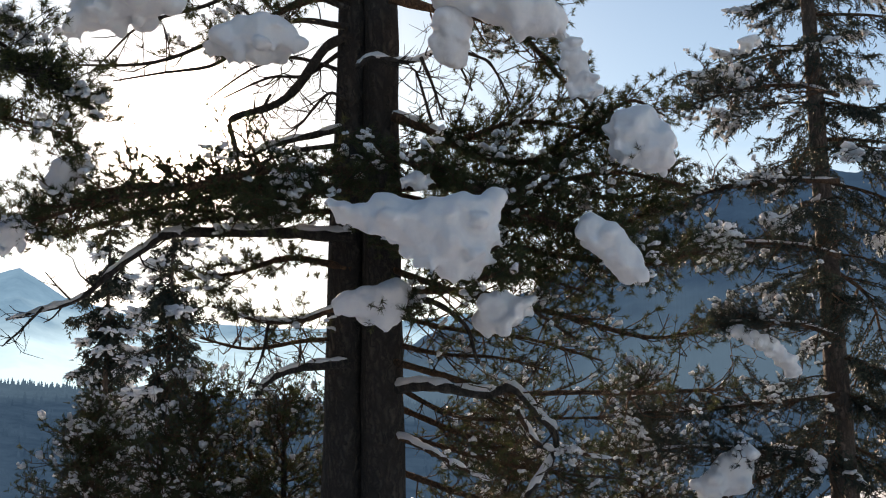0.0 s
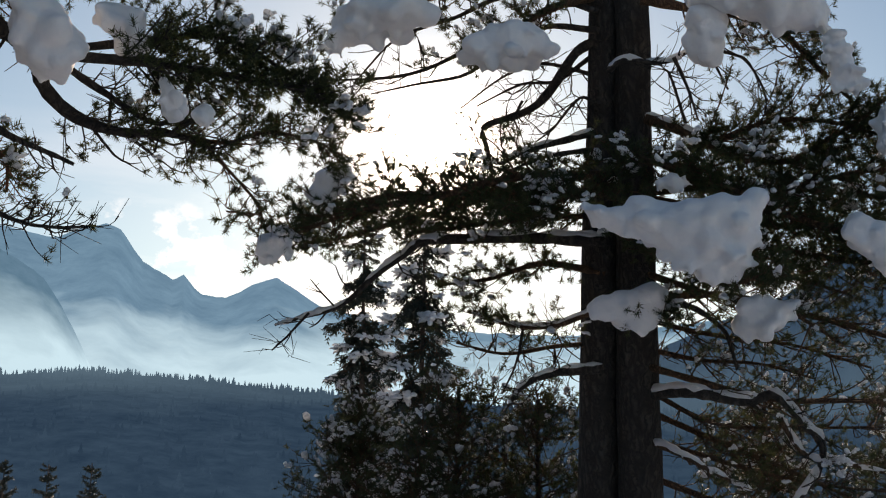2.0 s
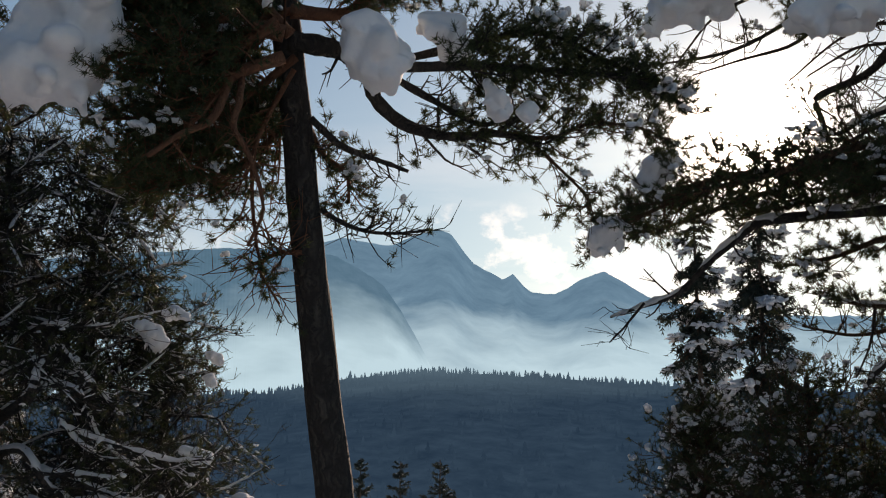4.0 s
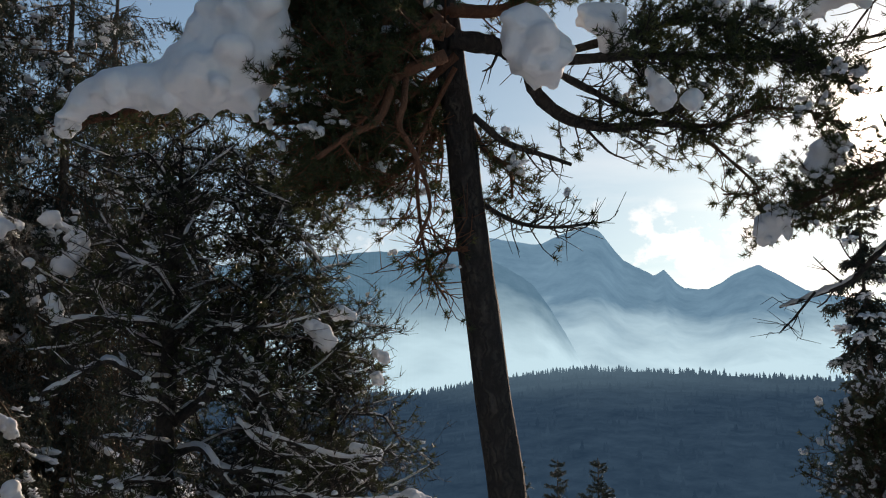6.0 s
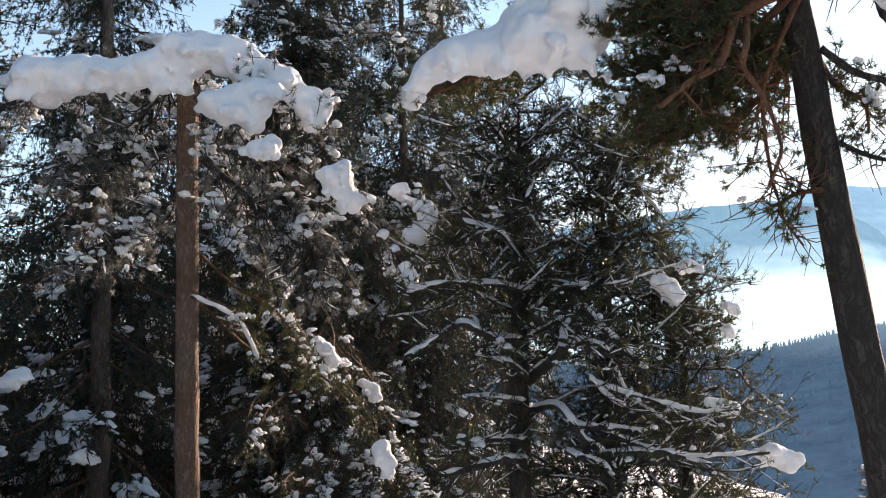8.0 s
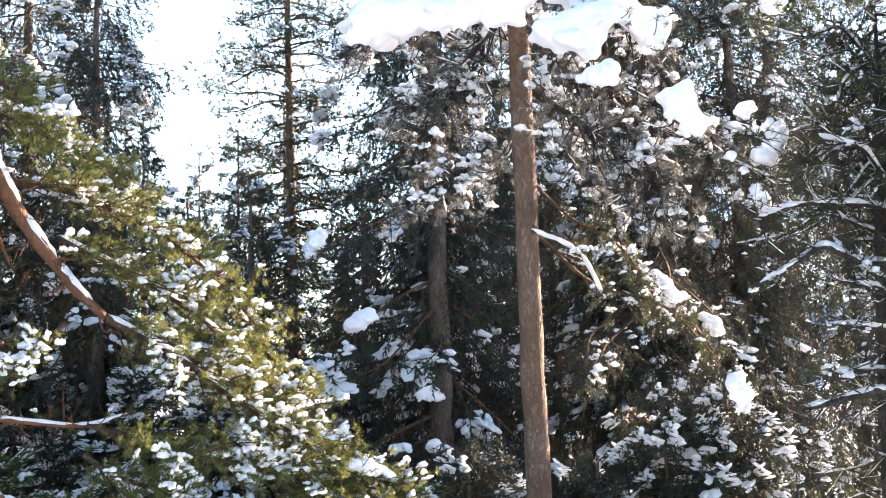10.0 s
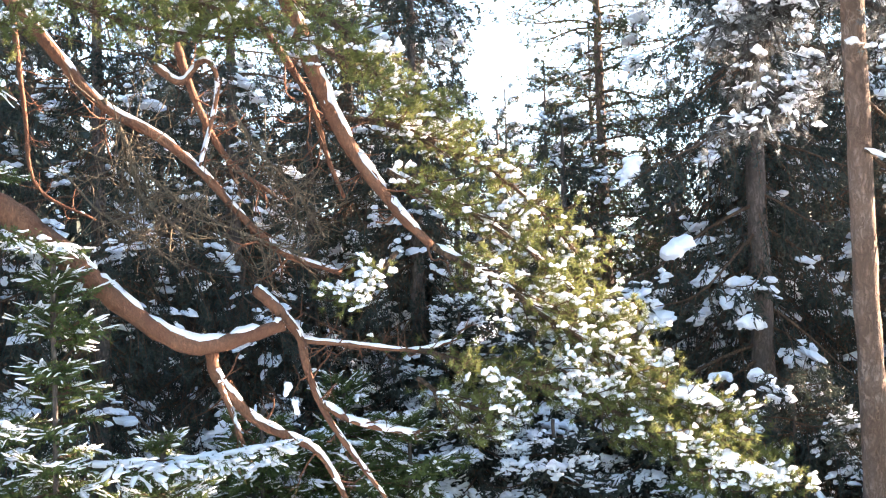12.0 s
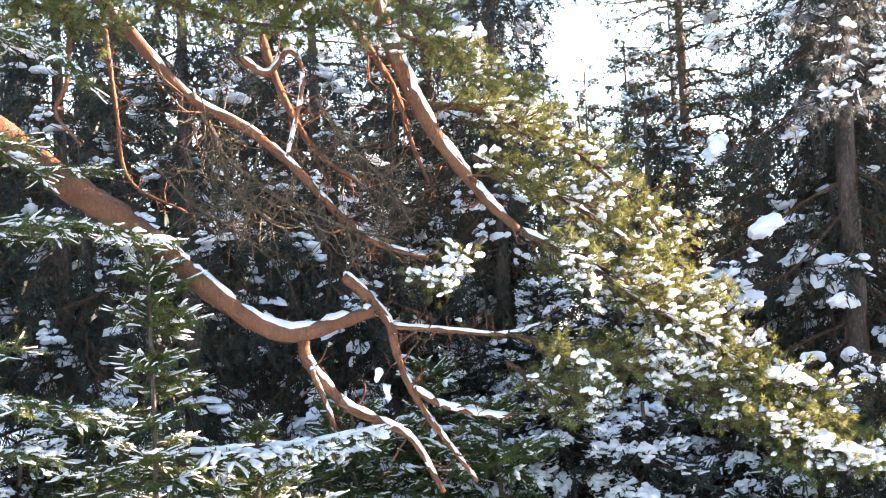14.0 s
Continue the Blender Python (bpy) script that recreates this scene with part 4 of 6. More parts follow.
snow_clump([(-2.92, 7.50, 3.42, 0.06), (-2.83, 7.52, 3.36, 0.08), (-2.52, 7.60, 3.40, 0.09), (-2.74, 7.54, 3.31, 0.07), (-2.60, 7.58, 3.27, 0.10), (-2.43, 7.63, 3.28, 0.15), (-2.21, 7.69, 3.28, 0.19), (-2.00, 7.74, 3.32, 0.18), (-1.88, 7.76, 3.38, 0.10), (-1.76, 7.78, 3.45, 0.06), (-2.15, 7.74, 3.08, 0.16), (-1.95, 7.79, 3.10, 0.14), (-2.06, 7.79, 2.95, 0.08), (-2.31, 7.69, 3.13, 0.10), (-1.83, 7.81, 3.18, 0.08), (-2.38, 7.68, 3.10, 0.06), (-1.95, 7.83, 2.93, 0.06)], CAP)
limb(big_pine, [(-3.02, 9.44, 3.46), (-2.41, 8.40, 3.15), (-2.00, 8.08, 2.96), (-1.64, 7.90, 2.98)], 0.03, 0.01, leaf=(0.2, 1), sides=30, tufts=3, spread=0.34, snow=0.2)
limb(big_pine, [(-2.97, 9.45, 3.46), (-2.21, 9.34, 3.45), (-1.48, 9.57, 3.30), (-0.83, 9.75, 3.26), (-0.27, 9.87, 3.40)], 0.04, 0.012, leaf=(0.12, 1), sides=48, tufts=3.2, spread=0.65, snow=0.08)
limb(big_pine, [(-2.99, 9.52, 3.07), (-2.30, 9.81, 3.08), (-1.59, 10.04, 2.89), (-0.88, 10.27, 2.69), (-0.40, 10.39, 2.74)], 0.035, 0.012, leaf=(0.12, 1), sides=25, tufts=1.1, spread=0.65, snow=0.08, bare=16)
limb(big_pine, [(-3.02, 9.63, 2.49), (-2.27, 9.56, 2.27), (-1.58, 9.75, 2.23), (-0.80, 9.97, 2.18), (-0.24, 10.11, 2.22)], 0.03, 0.012, leaf=(0.12, 1), sides=22, tufts=1.1, spread=0.65, snow=0.1, bare=16)
limb(big_pine, [(-2.95, 9.37, 3.89), (-2.21, 9.09, 3.64), (-1.56, 9.22, 3.87), (-1.06, 9.34, 3.96), (-0.48, 9.51, 3.86)], 0.035, 0.012, leaf=(0.12, 1), sides=44, tufts=3.0, spread=0.6, snow=0.08)
snow_clump([(-3.05, 8.40, 2.82, 0.08), (-2.88, 8.44, 2.84, 0.15), (-2.73, 8.47, 2.88, 0.16), (-2.80, 8.48, 2.73, 0.10), (-2.61, 8.49, 2.93, 0.07)], CAP)
snow_clump([(-2.06, 9.10, 2.76, 0.14), (-1.88, 9.13, 2.85, 0.13), (-1.79, 9.14, 2.90, 0.08), (-1.99, 9.10, 2.85, 0.14)], CAP)
snow_clump([(-0.95, 8.98, 4.28, 0.13), (-0.85, 9.03, 4.22, 0.21), (-0.74, 9.07, 4.13, 0.17), (-0.71, 9.11, 3.99, 0.11), (-0.90, 9.04, 4.06, 0.14)], CAP)
snow_clump([(-1.22, 8.87, 3.42, 0.11), (-1.10, 8.92, 3.33, 0.14), (-1.00, 8.98, 3.20, 0.14), (-0.94, 9.01, 3.09, 0.11)], CAP)
snow_clump([(-2.29, 8.67, 5.12, 0.14), (-2.28, 8.71, 4.96, 0.14), (-2.27, 8.73, 4.85, 0.08)], CAP)
snow_clump([(-1.91, 8.65, 5.24, 0.18), (-1.69, 8.71, 5.19, 0.21), (-1.50, 8.78, 5.10, 0.17), (-2.17, 8.55, 5.35, 0.18)], CAP)
snow_clump([(-1.31, 8.89, 4.81, 0.09), (-1.25, 8.94, 4.63, 0.12), (-1.19, 8.97, 4.56, 0.08), (-1.33, 8.86, 4.92, 0.07)], CAP)
snow_clump([(-3.92, 8.17, 4.93, 0.17), (-3.74, 8.21, 4.97, 0.21), (-3.56, 8.26, 4.97, 0.14), (-4.05, 8.14, 4.88, 0.10)], CAP)
snow_clump([(-4.92, 7.75, 5.14, 0.17), (-4.74, 7.79, 5.21, 0.22), (-4.52, 7.84, 5.25, 0.20), (-5.11, 7.74, 4.96, 0.11)], CAP)
snow_clump([(-5.78, 8.08, 3.42, 0.12), (-5.83, 8.08, 3.35, 0.09), (-5.69, 8.09, 3.49, 0.09)], CAP)
snow_clump([(-5.30, 8.10, 3.94, 0.13), (-5.38, 8.10, 3.83, 0.10), (-5.19, 8.12, 3.99, 0.10)], CAP)
snow_clump([(-2.47, 8.36, 3.77, 0.08), (-2.55, 8.35, 3.75, 0.06), (-2.39, 8.39, 3.75, 0.04)], CAP)

# ---- the spruce-like pine beside it ----
B0 = (1.06, 13.52, 1.23)
b_tree = conifer("pine_tree", B0, 12.5, 0.17, "tall slender dark conifer with drooping snow-dusted boughs", MID_BOUGHS, 0.4, 0.6, 5, 2.6, -0.1, (-0.012, 0.0), BARK_SPRUCE, 0.75, ragged=0.35)
for pts, r in (([(1.04, 13.18, 2.95), (0.57, 12.46, 2.98), (0.05, 12.35, 3.01), (-0.18, 12.29, 3.04)], 0.03), ([(1.08, 13.03, 3.81), (0.55, 12.29, 3.82), (-0.21, 12.14, 3.82), (-0.91, 12.01, 3.74)], 0.03),
               ([(1.01, 13.30, 2.34), (0.20, 12.73, 2.26), (-0.57, 12.58, 2.21), (-1.28, 12.45, 2.15)], 0.03), ([(1.11, 12.88, 4.60), (0.29, 12.11, 4.46), (-0.48, 11.99, 4.29), (-1.12, 11.90, 4.06)], 0.03),
               ([(0.98, 13.44, 1.55), (0.10, 12.40, 1.72), (-0.58, 12.25, 1.79), (-1.16, 12.14, 1.73)], 0.03), ([(1.15, 12.71, 5.51), (0.62, 11.99, 5.45), (0.04, 11.88, 5.39), (-0.49, 11.81, 5.22)], 0.025)):
    limb(b_tree, pts, r, 0.008, leaf=(0.12, 1), sides=46, tufts=2.6, spread=0.6, snow=0.12, ridge=0.015, bare=10, green=SPRUCE)
snow_clump([(-0.08, 12.13, 2.93, 0.08), (0.09, 12.18, 2.87, 0.09), (0.29, 12.23, 2.78, 0.10), (0.42, 12.29, 2.64, 0.10), (0.48, 12.32, 2.55, 0.07)], CAP)
snow_clump([(0.31, 11.99, 4.04, 0.09), (0.46, 12.03, 4.01, 0.10), (0.55, 12.02, 4.13, 0.08)], CAP)
snow_clump([(-0.84, 11.82, 3.70, 0.09), (-0.70, 11.85, 3.73, 0.08), (-0.96, 11.80, 3.68, 0.07)], CAP)
snow_clump([(-0.38, 12.16, 1.39, 0.15), (-0.15, 12.20, 1.44, 0.15), (-0.02, 12.17, 1.72, 0.11), (-0.20, 12.15, 1.61, 0.11)], CAP)
snow_clump([(0.17, 11.72, 5.82, 0.08), (0.26, 11.73, 5.85, 0.08)], CAP)

# ---- snowy spruces and dark young pines behind the big pine ----
conifer("spruce_tree", (-8.61, 17.24, 2.78), 7.2, 0.1, "snow-plastered spruce with drooping boughs", SNOWY_BOUGHS, 0.4, 0.36, 6, 1.5, -0.35, taper=0.7, group="snowy spruces")
conifer("spruce_tree", (-10.99, 19.73, 2.98), 8.6, 0.1, "narrow spruce with hanging snow-covered boughs", SNOWY_BOUGHS, 0.4, 0.38, 6, 1.35, -0.4, taper=0.7, group="snowy spruces")
conifer("pine_tree", (-5.58, 11.60, 1.29), 3.0, 0.07, "dense dark young pine under the big pine", PINE_BOUGHS, 0.15, 0.26, 6, 1.4, 0.25, taper=0.5, bark=BARK_GREY, group="young pines")
conifer("pine_tree", (-4.70, 11.63, 1.30), 2.9, 0.07, "dense dark young pine under the big pine", PINE_BOUGHS, 0.15, 0.26, 6, 1.3, 0.25, taper=0.5, bark=BARK_GREY, group="young pines")
conifer("pine_tree", (-7.07, 12.16, 1.28), 2.75, 0.06, "young pine dusted with snow", FROST_BOUGHS, 0.15, 0.25, 7, 1.1, 0.2, taper=0.5, bark=BARK_GREY, group="young pines")
conifer("pine_tree", (-2.73, 13.85, 1.26), 2.9, 0.06, "young pine dusted with snow", FROST_BOUGHS, 0.15, 0.25, 6, 1.3, 0.2, taper=0.5, bark=BARK_GREY, group="young pines")
conifer("pine_tree", (-1.20, 14.79, 1.25), 3.2, 0.06, "young pine dusted with snow", FROST_BOUGHS, 0.15, 0.25, 6, 1.3, 0.2, taper=0.5, bark=BARK_GREY, group="young pines")
for p in ((-30.45, 35.75, 1.81), (-34.41, 37.92, 1.76), (-37.20, 38.38, 1.93)):
    g = ground_height(p[0], p[1])
    conifer("spruce_tree", p, p[2] - g, 0.12, "young spruce with snowy tips on the slope below", MID_BOUGHS, 1.2, 0.5, 6, 1.6, 0.12, taper=0.8, group="spruces on the slope")

# ---- the leaning pine ----
E0 = foot((-6.37, 5.55, 1.37), (-6.26, 5.06, 3.62), -0.45)
lean_pine = holder("pine_tree", (E0[0], E0[1], ground_height(E0[0], E0[1])))
tagged(lean_pine, "slim leaning pine with a bare lower trunk and heavy snow-laden limbs", "pine tree")
trunk(lean_pine, (-6.37, 5.55, 1.37), (-6.26, 5.06, 3.62), 0.128, 0.105, 7.0, lean_pine.location.z, BARK_GREY, sway=0.02)
limb(lean_pine, [(-6.16, 4.85, 4.30), (-6.00, 5.02, 4.29), (-5.90, 5.16, 4.17), (-5.80, 5.32, 3.98), (-5.71, 5.47, 3.78), (-5.49, 5.72, 3.73), (-5.25, 5.96, 3.77), (-5.08, 6.17, 3.68)], 0.075, 0.016, leaf=(0.55, 1), sides=22, tufts=2, spread=0.45, snow=0.05, bare=10, bark=BARK_GREY)
limb(lean_pine, [(-5.68, 5.27, 4.08), (-5.50, 5.51, 3.91), (-5.29, 5.77, 3.78), (-5.15, 5.90, 3.86)], 0.03, 0.012, leaf=(0.3, 1), sides=12, tufts=2, spread=0.4, snow=0.07, bare=10, bark=BARK_GREY)
limb(lean_pine, [(-5.78, 5.00, 4.12), (-5.51, 5.30, 4.10), (-5.17, 5.64, 4.15), (-4.85, 5.99, 4.15), (-4.53, 6.35, 4.08), (-4.27, 6.66, 3.93)], 0.045, 0.01, leaf=(0.3, 1), sides=56, tufts=3.2, spread=0.5, snow=0.07, bark=BARK_GREY)
limb(lean_pine, [(-5.62, 5.44, 4.22), (-5.30, 5.76, 4.33), (-4.98, 6.08, 4.41), (-4.76, 6.34, 4.33), (-4.55, 6.61, 4.14)], 0.03, 0.01, leaf=(0.15, 1), sides=46, tufts=3.2, spread=0.42, snow=0.07, bark=BARK_GREY)
limb(lean_pine, [(-5.35, 5.85, 3.76), (-5.12, 6.10, 3.74), (-4.90, 6.31, 3.85), (-4.65, 6.59, 3.81), (-4.45, 6.82, 3.73)], 0.02, 0.008, leaf=(0.1, 1), sides=34, tufts=2.6, spread=0.4, snow=0.05, bare=10)
limb(lean_pine, [(-5.16, 6.22, 3.69), (-5.03, 6.41, 3.50), (-4.95, 6.54, 3.35), (-5.11, 6.38, 3.30)], 0.014, 0.006, leaf=(0.2, 1), sides=12, tufts=2.2, spread=0.3, snow=0.05, bare=10)
limb(lean_pine, [(-6.05, 4.95, 3.77), (-5.92, 5.14, 3.62), (-5.76, 5.32, 3.54), (-5.65, 5.46, 3.45)], 0.028, 0.012, sides=0, bare=9, spread=0.25, bark=BARK_GREY)
limb(lean_pine, [(-6.15, 5.15, 3.21), (-6.02, 5.31, 3.09), (-5.86, 5.50, 3.04), (-5.65, 5.71, 3.10)], 0.02, 0.008, sides=6, leaf=(0.3, 1), tufts=0.6, bare=26, spread=0.35, snow=0.05, bark=BARK_GREY)
limb(lean_pine, [(-6.26, 5.10, 2.93), (-6.38, 4.98, 2.92), (-6.46, 4.93, 2.78), (-6.40, 5.04, 2.59)], 0.02, 0.008, sides=6, leaf=(0.3, 1), tufts=0.6, bare=26, spread=0.4, snow=0.05, bark=BARK_RED)
limb(lean_pine, [(-6.09, 4.83, 4.08), (-6.31, 4.73, 3.57), (-6.40, 4.77, 3.06), (-6.37, 4.88, 2.76)], 0.02, 0.008, sides=14, leaf=(0.2, 1), tufts=1.5, bare=16, spread=0.5, snow=0.06, bark=BARK_RED)
limb(lean_pine, [(-5.90, 4.56, 4.20), (-6.21, 4.22, 4.20), (-6.65, 3.79, 4.03), (-7.13, 3.35, 3.78), (-7.56, 2.93, 3.63)], 0.06, 0.015, leaf=(0.1, 1), sides=60, tufts=3.2, spread=0.5, snow=0.06, bark=BARK_RED)
limb(lean_pine, [(-5.78, 4.45, 3.99), (-6.01, 4.24, 3.82), (-6.21, 4.09, 3.60), (-6.43, 3.91, 3.37)], 0.045, 0.015, leaf=(0.2, 1), sides=36, tufts=3, spread=0.5, snow=0.04, bark=BARK_RED)
limb(lean_pine, [(-5.94, 4.65, 4.23), (-6.09, 4.44, 4.41), (-6.37, 4.11, 4.52), (-6.63, 3.85, 4.49)], 0.045, 0.015, leaf=(0.1, 1), sides=44, tufts=3, spread=0.55, snow=0.06, bark=BARK_RED)
limb(lean_pine, [(-5.70, 4.33, 4.16), (-5.89, 4.18, 3.99), (-6.13, 3.93, 3.92), (-6.34, 3.75, 3.79)], 0.04, 0.015, leaf=(0.1, 1), sides=46, tufts=3, spread=0.5, snow=0.06, bark=BARK_RED)
limb(lean_pine, [(-6.14, 4.89, 4.19), (-6.44, 4.65, 3.90), (-6.71, 4.39, 3.80), (-7.03, 4.06, 3.75)], 0.03, 0.012, leaf=(0.1, 1), sides=42, tufts=3.2, spread=0.6, snow=0.04, bark=BARK_RED)
limb(lean_pine, [(-6.32, 5.08, 3.88), (-6.59, 4.88, 3.57), (-6.81, 4.67, 3.46), (-7.05, 4.41, 3.50)], 0.03, 0.012, leaf=(0.1, 1), sides=40, tufts=3.2, spread=0.6, snow=0.04, bark=BARK_RED)
limb(lean_pine, [(-6.13, 4.83, 4.49), (-6.41, 4.57, 4.34), (-6.66, 4.29, 4.34), (-6.94, 3.98, 4.42)], 0.03, 0.012, leaf=(0.1, 1), sides=42, tufts=3.2, spread=0.6, snow=0.04, bark=BARK_RED)
limb(lean_pine, [(-6.34, 5.06, 4.45), (-6.57, 4.76, 4.68), (-6.81, 4.45, 4.83), (-7.02, 4.21, 4.91)], 0.03, 0.012, leaf=(0.1, 1), sides=40, tufts=3.2, spread=0.6, snow=0.06, bark=BARK_RED)
limb(lean_pine, [(-6.45, 5.18, 4.13), (-6.70, 4.98, 3.86), (-6.93, 4.76, 3.74), (-7.19, 4.57, 3.43)], 0.035, 0.012, leaf=(0.1, 1), sides=40, tufts=2.8, spread=0.55, snow=0.06, bark=BARK_RED)
DARK_CROWN = dict(leaf=(0.03, 1), sides=34, tufts=3.0, spread=0.62, snow=0.08, bark=BARK_RED)
limb(lean_pine, [(-6.28, 4.70, 4.31), (-5.99, 4.29, 3.97), (-5.94, 4.08, 3.65), (-6.06, 3.94, 3.46), (-6.18, 3.78, 3.30)], 0.036, 0.014, sides=0, bare=6, spread=0.3, bark=BARK_RED)
limb(lean_pine, [(-5.98, 4.31, 3.94), (-5.89, 4.17, 3.61), (-5.87, 4.28, 3.39), (-5.88, 4.36, 3.12), (-5.94, 4.35, 2.83)], 0.024, 0.01, sides=0, bare=8, spread=0.3, bark=BARK_RED)
limb(lean_pine, [(-5.99, 4.29, 3.97), (-5.94, 3.97, 3.97), (-6.02, 3.87, 3.85), (-6.13, 3.70, 3.82)], 0.024, 0.01, sides=0, bare=6, spread=0.3, bark=BARK_RED)
limb(lean_pine, [(-6.18, 4.90, 4.56), (-6.37, 4.74, 4.45), (-6.59, 4.47, 4.53), (-6.87, 4.21, 4.38)], 0.03, 0.012, **DARK_CROWN)
limb(lean_pine, [(-6.44, 5.20, 4.09), (-6.61, 5.06, 3.94), (-6.83, 4.83, 3.90), (-7.14, 4.53, 3.78)], 0.03, 0.012, **DARK_CROWN)
limb(lean_pine, [(-6.30, 5.09, 3.95), (-6.23, 5.24, 3.65), (-6.15, 5.37, 3.46), (-6.15, 5.42, 3.30)], 0.025, 0.01, leaf=(0.2, 1), sides=18, tufts=2.4, spread=0.4, snow=0.06, bark=BARK_RED)
limb(lean_pine, [(-6.06, 4.76, 4.45), (-5.83, 5.01, 4.45), (-5.58, 5.23, 4.63), (-5.29, 5.53, 4.67)], 0.05, 0.014, leaf=(0.2, 1), sides=30, tufts=2.8, spread=0.45, snow=0.15, bark=BARK_RED)
for z, b, ln in ((4.6, 0.2, 1.5), (4.9, 2.4, 1.6), (5.3, 4.2, 1.4), (5.7, 1.2, 1.3), (6.1, 3.2, 1.2), (6.5, 5.4, 1.0), (6.9, 0.6, 0.9)):
    q = foot((-6.37, 5.55, 1.37), (-6.26, 5.06, 3.62), z)
    put_bough(lean_pine, FROST_BOUGHS, np.random.default_rng(next(SEEDS)), q, b, 0.2, ln)
snow_clump([(-5.47, 4.86, 4.21, 0.13), (-5.44, 4.93, 4.11, 0.17), (-5.43, 4.97, 3.98, 0.14), (-5.52, 4.86, 4.04, 0.11)], CAP)
snow_clump([(-5.32, 5.29, 4.35, 0.09), (-5.26, 5.36, 4.32, 0.13), (-5.24, 5.41, 4.21, 0.09)], CAP)
snow_clump([(-5.05, 5.53, 3.94, 0.05), (-5.03, 5.58, 3.84, 0.07), (-5.03, 5.61, 3.75, 0.04), (-4.89, 5.75, 3.78, 0.06)], CAP)
snow_clump([(-7.28, 2.79, 3.64, 0.09), (-7.19, 2.85, 3.74, 0.13), (-7.08, 2.96, 3.77, 0.14), (-6.98, 3.07, 3.76, 0.14), (-6.86, 3.20, 3.78, 0.17), (-6.75, 3.31, 3.79, 0.20), (-6.64, 3.41, 3.86, 0.24), (-6.53, 3.50, 3.98, 0.21), (-6.46, 3.53, 4.13, 0.20), (-6.59, 3.51, 3.71, 0.12), (-6.67, 3.31, 4.10, 0.14), (-6.51, 3.44, 4.26, 0.19)], "huge smooth bank of snow on a drooping pine limb")
snow_clump([(-6.43, 3.72, 4.08, 0.08), (-6.57, 3.70, 3.60, 0.05), (-7.19, 3.02, 3.65, 0.03), (-7.40, 2.81, 3.59, 0.05)], CAP)

# ---- scraggly pines full of fine snowy twigs ----
def scraggly(low, high, rl, rh, top, label, boughs, zs_from, zs_to, step, reach, seed):
    f = foot(low, high, -0.45)
    tree = holder("pine_tree", (f[0], f[1], ground_height(f[0], f[1])))
    path, zs = trunk(tree, low, high, rl, rh, zs_to + 0.1, tree.location.z, BARK_GREY, 12, tip=1.6)
    rng = np.random.default_rng(seed)
    z, b = zs_from, 0.0
    while z < zs_to:
        c = [np.interp(z, zs, path[:, k]) for k in range(3)]
        put_bough(tree, boughs, rng, c, b, rng.normal(0.1, 0.38), reach * (1.1 - 0.5 * (z - zs_from) / (zs_to - zs_from)) * rng.uniform(0.7, 1.15))
        z += step * rng.uniform(0.6, 1.4)
        b += 2.4 + rng.normal(0, 0.9)
    return tagged(tree, label, "pine tree", "scraggly pines")


f_one = scraggly((-10.10, 5.17, 1.25), (-9.81, 5.06, 3.10), 0.095, 0.06, 5.0, "scraggly pine with bare forked limbs edged with snow", TWIGGY_BOUGHS, 2.4, 4.6, 0.046, 1.4, 61)
f_two = scraggly((-10.23, 6.17, 1.22), (-9.95, 6.01, 3.18), 0.09, 0.055, 4.6, "bushy pine with a ragged snow-flecked crown", TWIGGY_BOUGHS, 0.1, 4.2, 0.05, 1.5, 62)
f_three = scraggly((-10.36, 7.17, 1.20), (-10.12, 7.06, 2.81), 0.07, 0.04, 3.5, "bushy pine with a ragged snow-flecked crown", TWIGGY_BOUGHS, 0.0, 3.1, 0.055, 1.3, 63)
SNOWY_LIMB = dict(sides=5, leaf=(0.4, 1.0), tufts=1.0, spread=0.4, snow=0.1, bare=16, ridge=0.02, bark=BARK_GREY, crook=0.035, capped=0.4, cap=0.008)
limb(f_one, [(-9.98, 5.16, 1.92), (-9.09, 4.82, 2.07), (-8.99, 4.93, 2.28), (-8.90, 5.02, 2.47)], 0.05, 0.03, **SNOWY_LIMB)
limb(f_one, [(-8.90, 5.02, 2.47), (-8.83, 5.19, 2.30), (-8.77, 5.36, 2.11), (-8.71, 5.53, 1.92)], 0.03, 0.016, **SNOWY_LIMB)
limb(f_one, [(-9.95, 5.09, 2.27), (-9.31, 4.37, 2.28), (-9.42, 4.16, 2.33), (-9.58, 3.93, 2.20), (-9.70, 3.76, 2.07)], 0.035, 0.012, **SNOWY_LIMB)
limb(f_one, [(-8.98, 4.97, 2.21), (-8.90, 5.14, 2.11), (-8.82, 5.31, 2.00)], 0.022, 0.01, **SNOWY_LIMB)
limb(f_one, [(-10.01, 5.20, 1.65), (-9.10, 4.93, 1.66), (-9.07, 5.07, 1.43), (-9.00, 5.24, 1.27), (-8.96, 5.35, 1.13)], 0.035, 0.018, **SNOWY_LIMB)
limb(f_one, [(-9.98, 5.16, 1.92), (-9.26, 4.55, 2.01), (-9.36, 4.34, 2.08)], 0.026, 0.012, **SNOWY_LIMB)
limb(f_one, [(-10.10, 5.19, 1.20), (-9.42, 4.52, 1.23), (-9.57, 4.29, 1.19), (-9.69, 4.09, 1.12)], 0.04, 0.018, **SNOWY_LIMB)
limb(f_one, [(-9.11, 4.99, 1.50), (-8.92, 5.31, 1.47), (-8.79, 5.55, 1.44)], 0.03, 0.012, **SNOWY_LIMB)
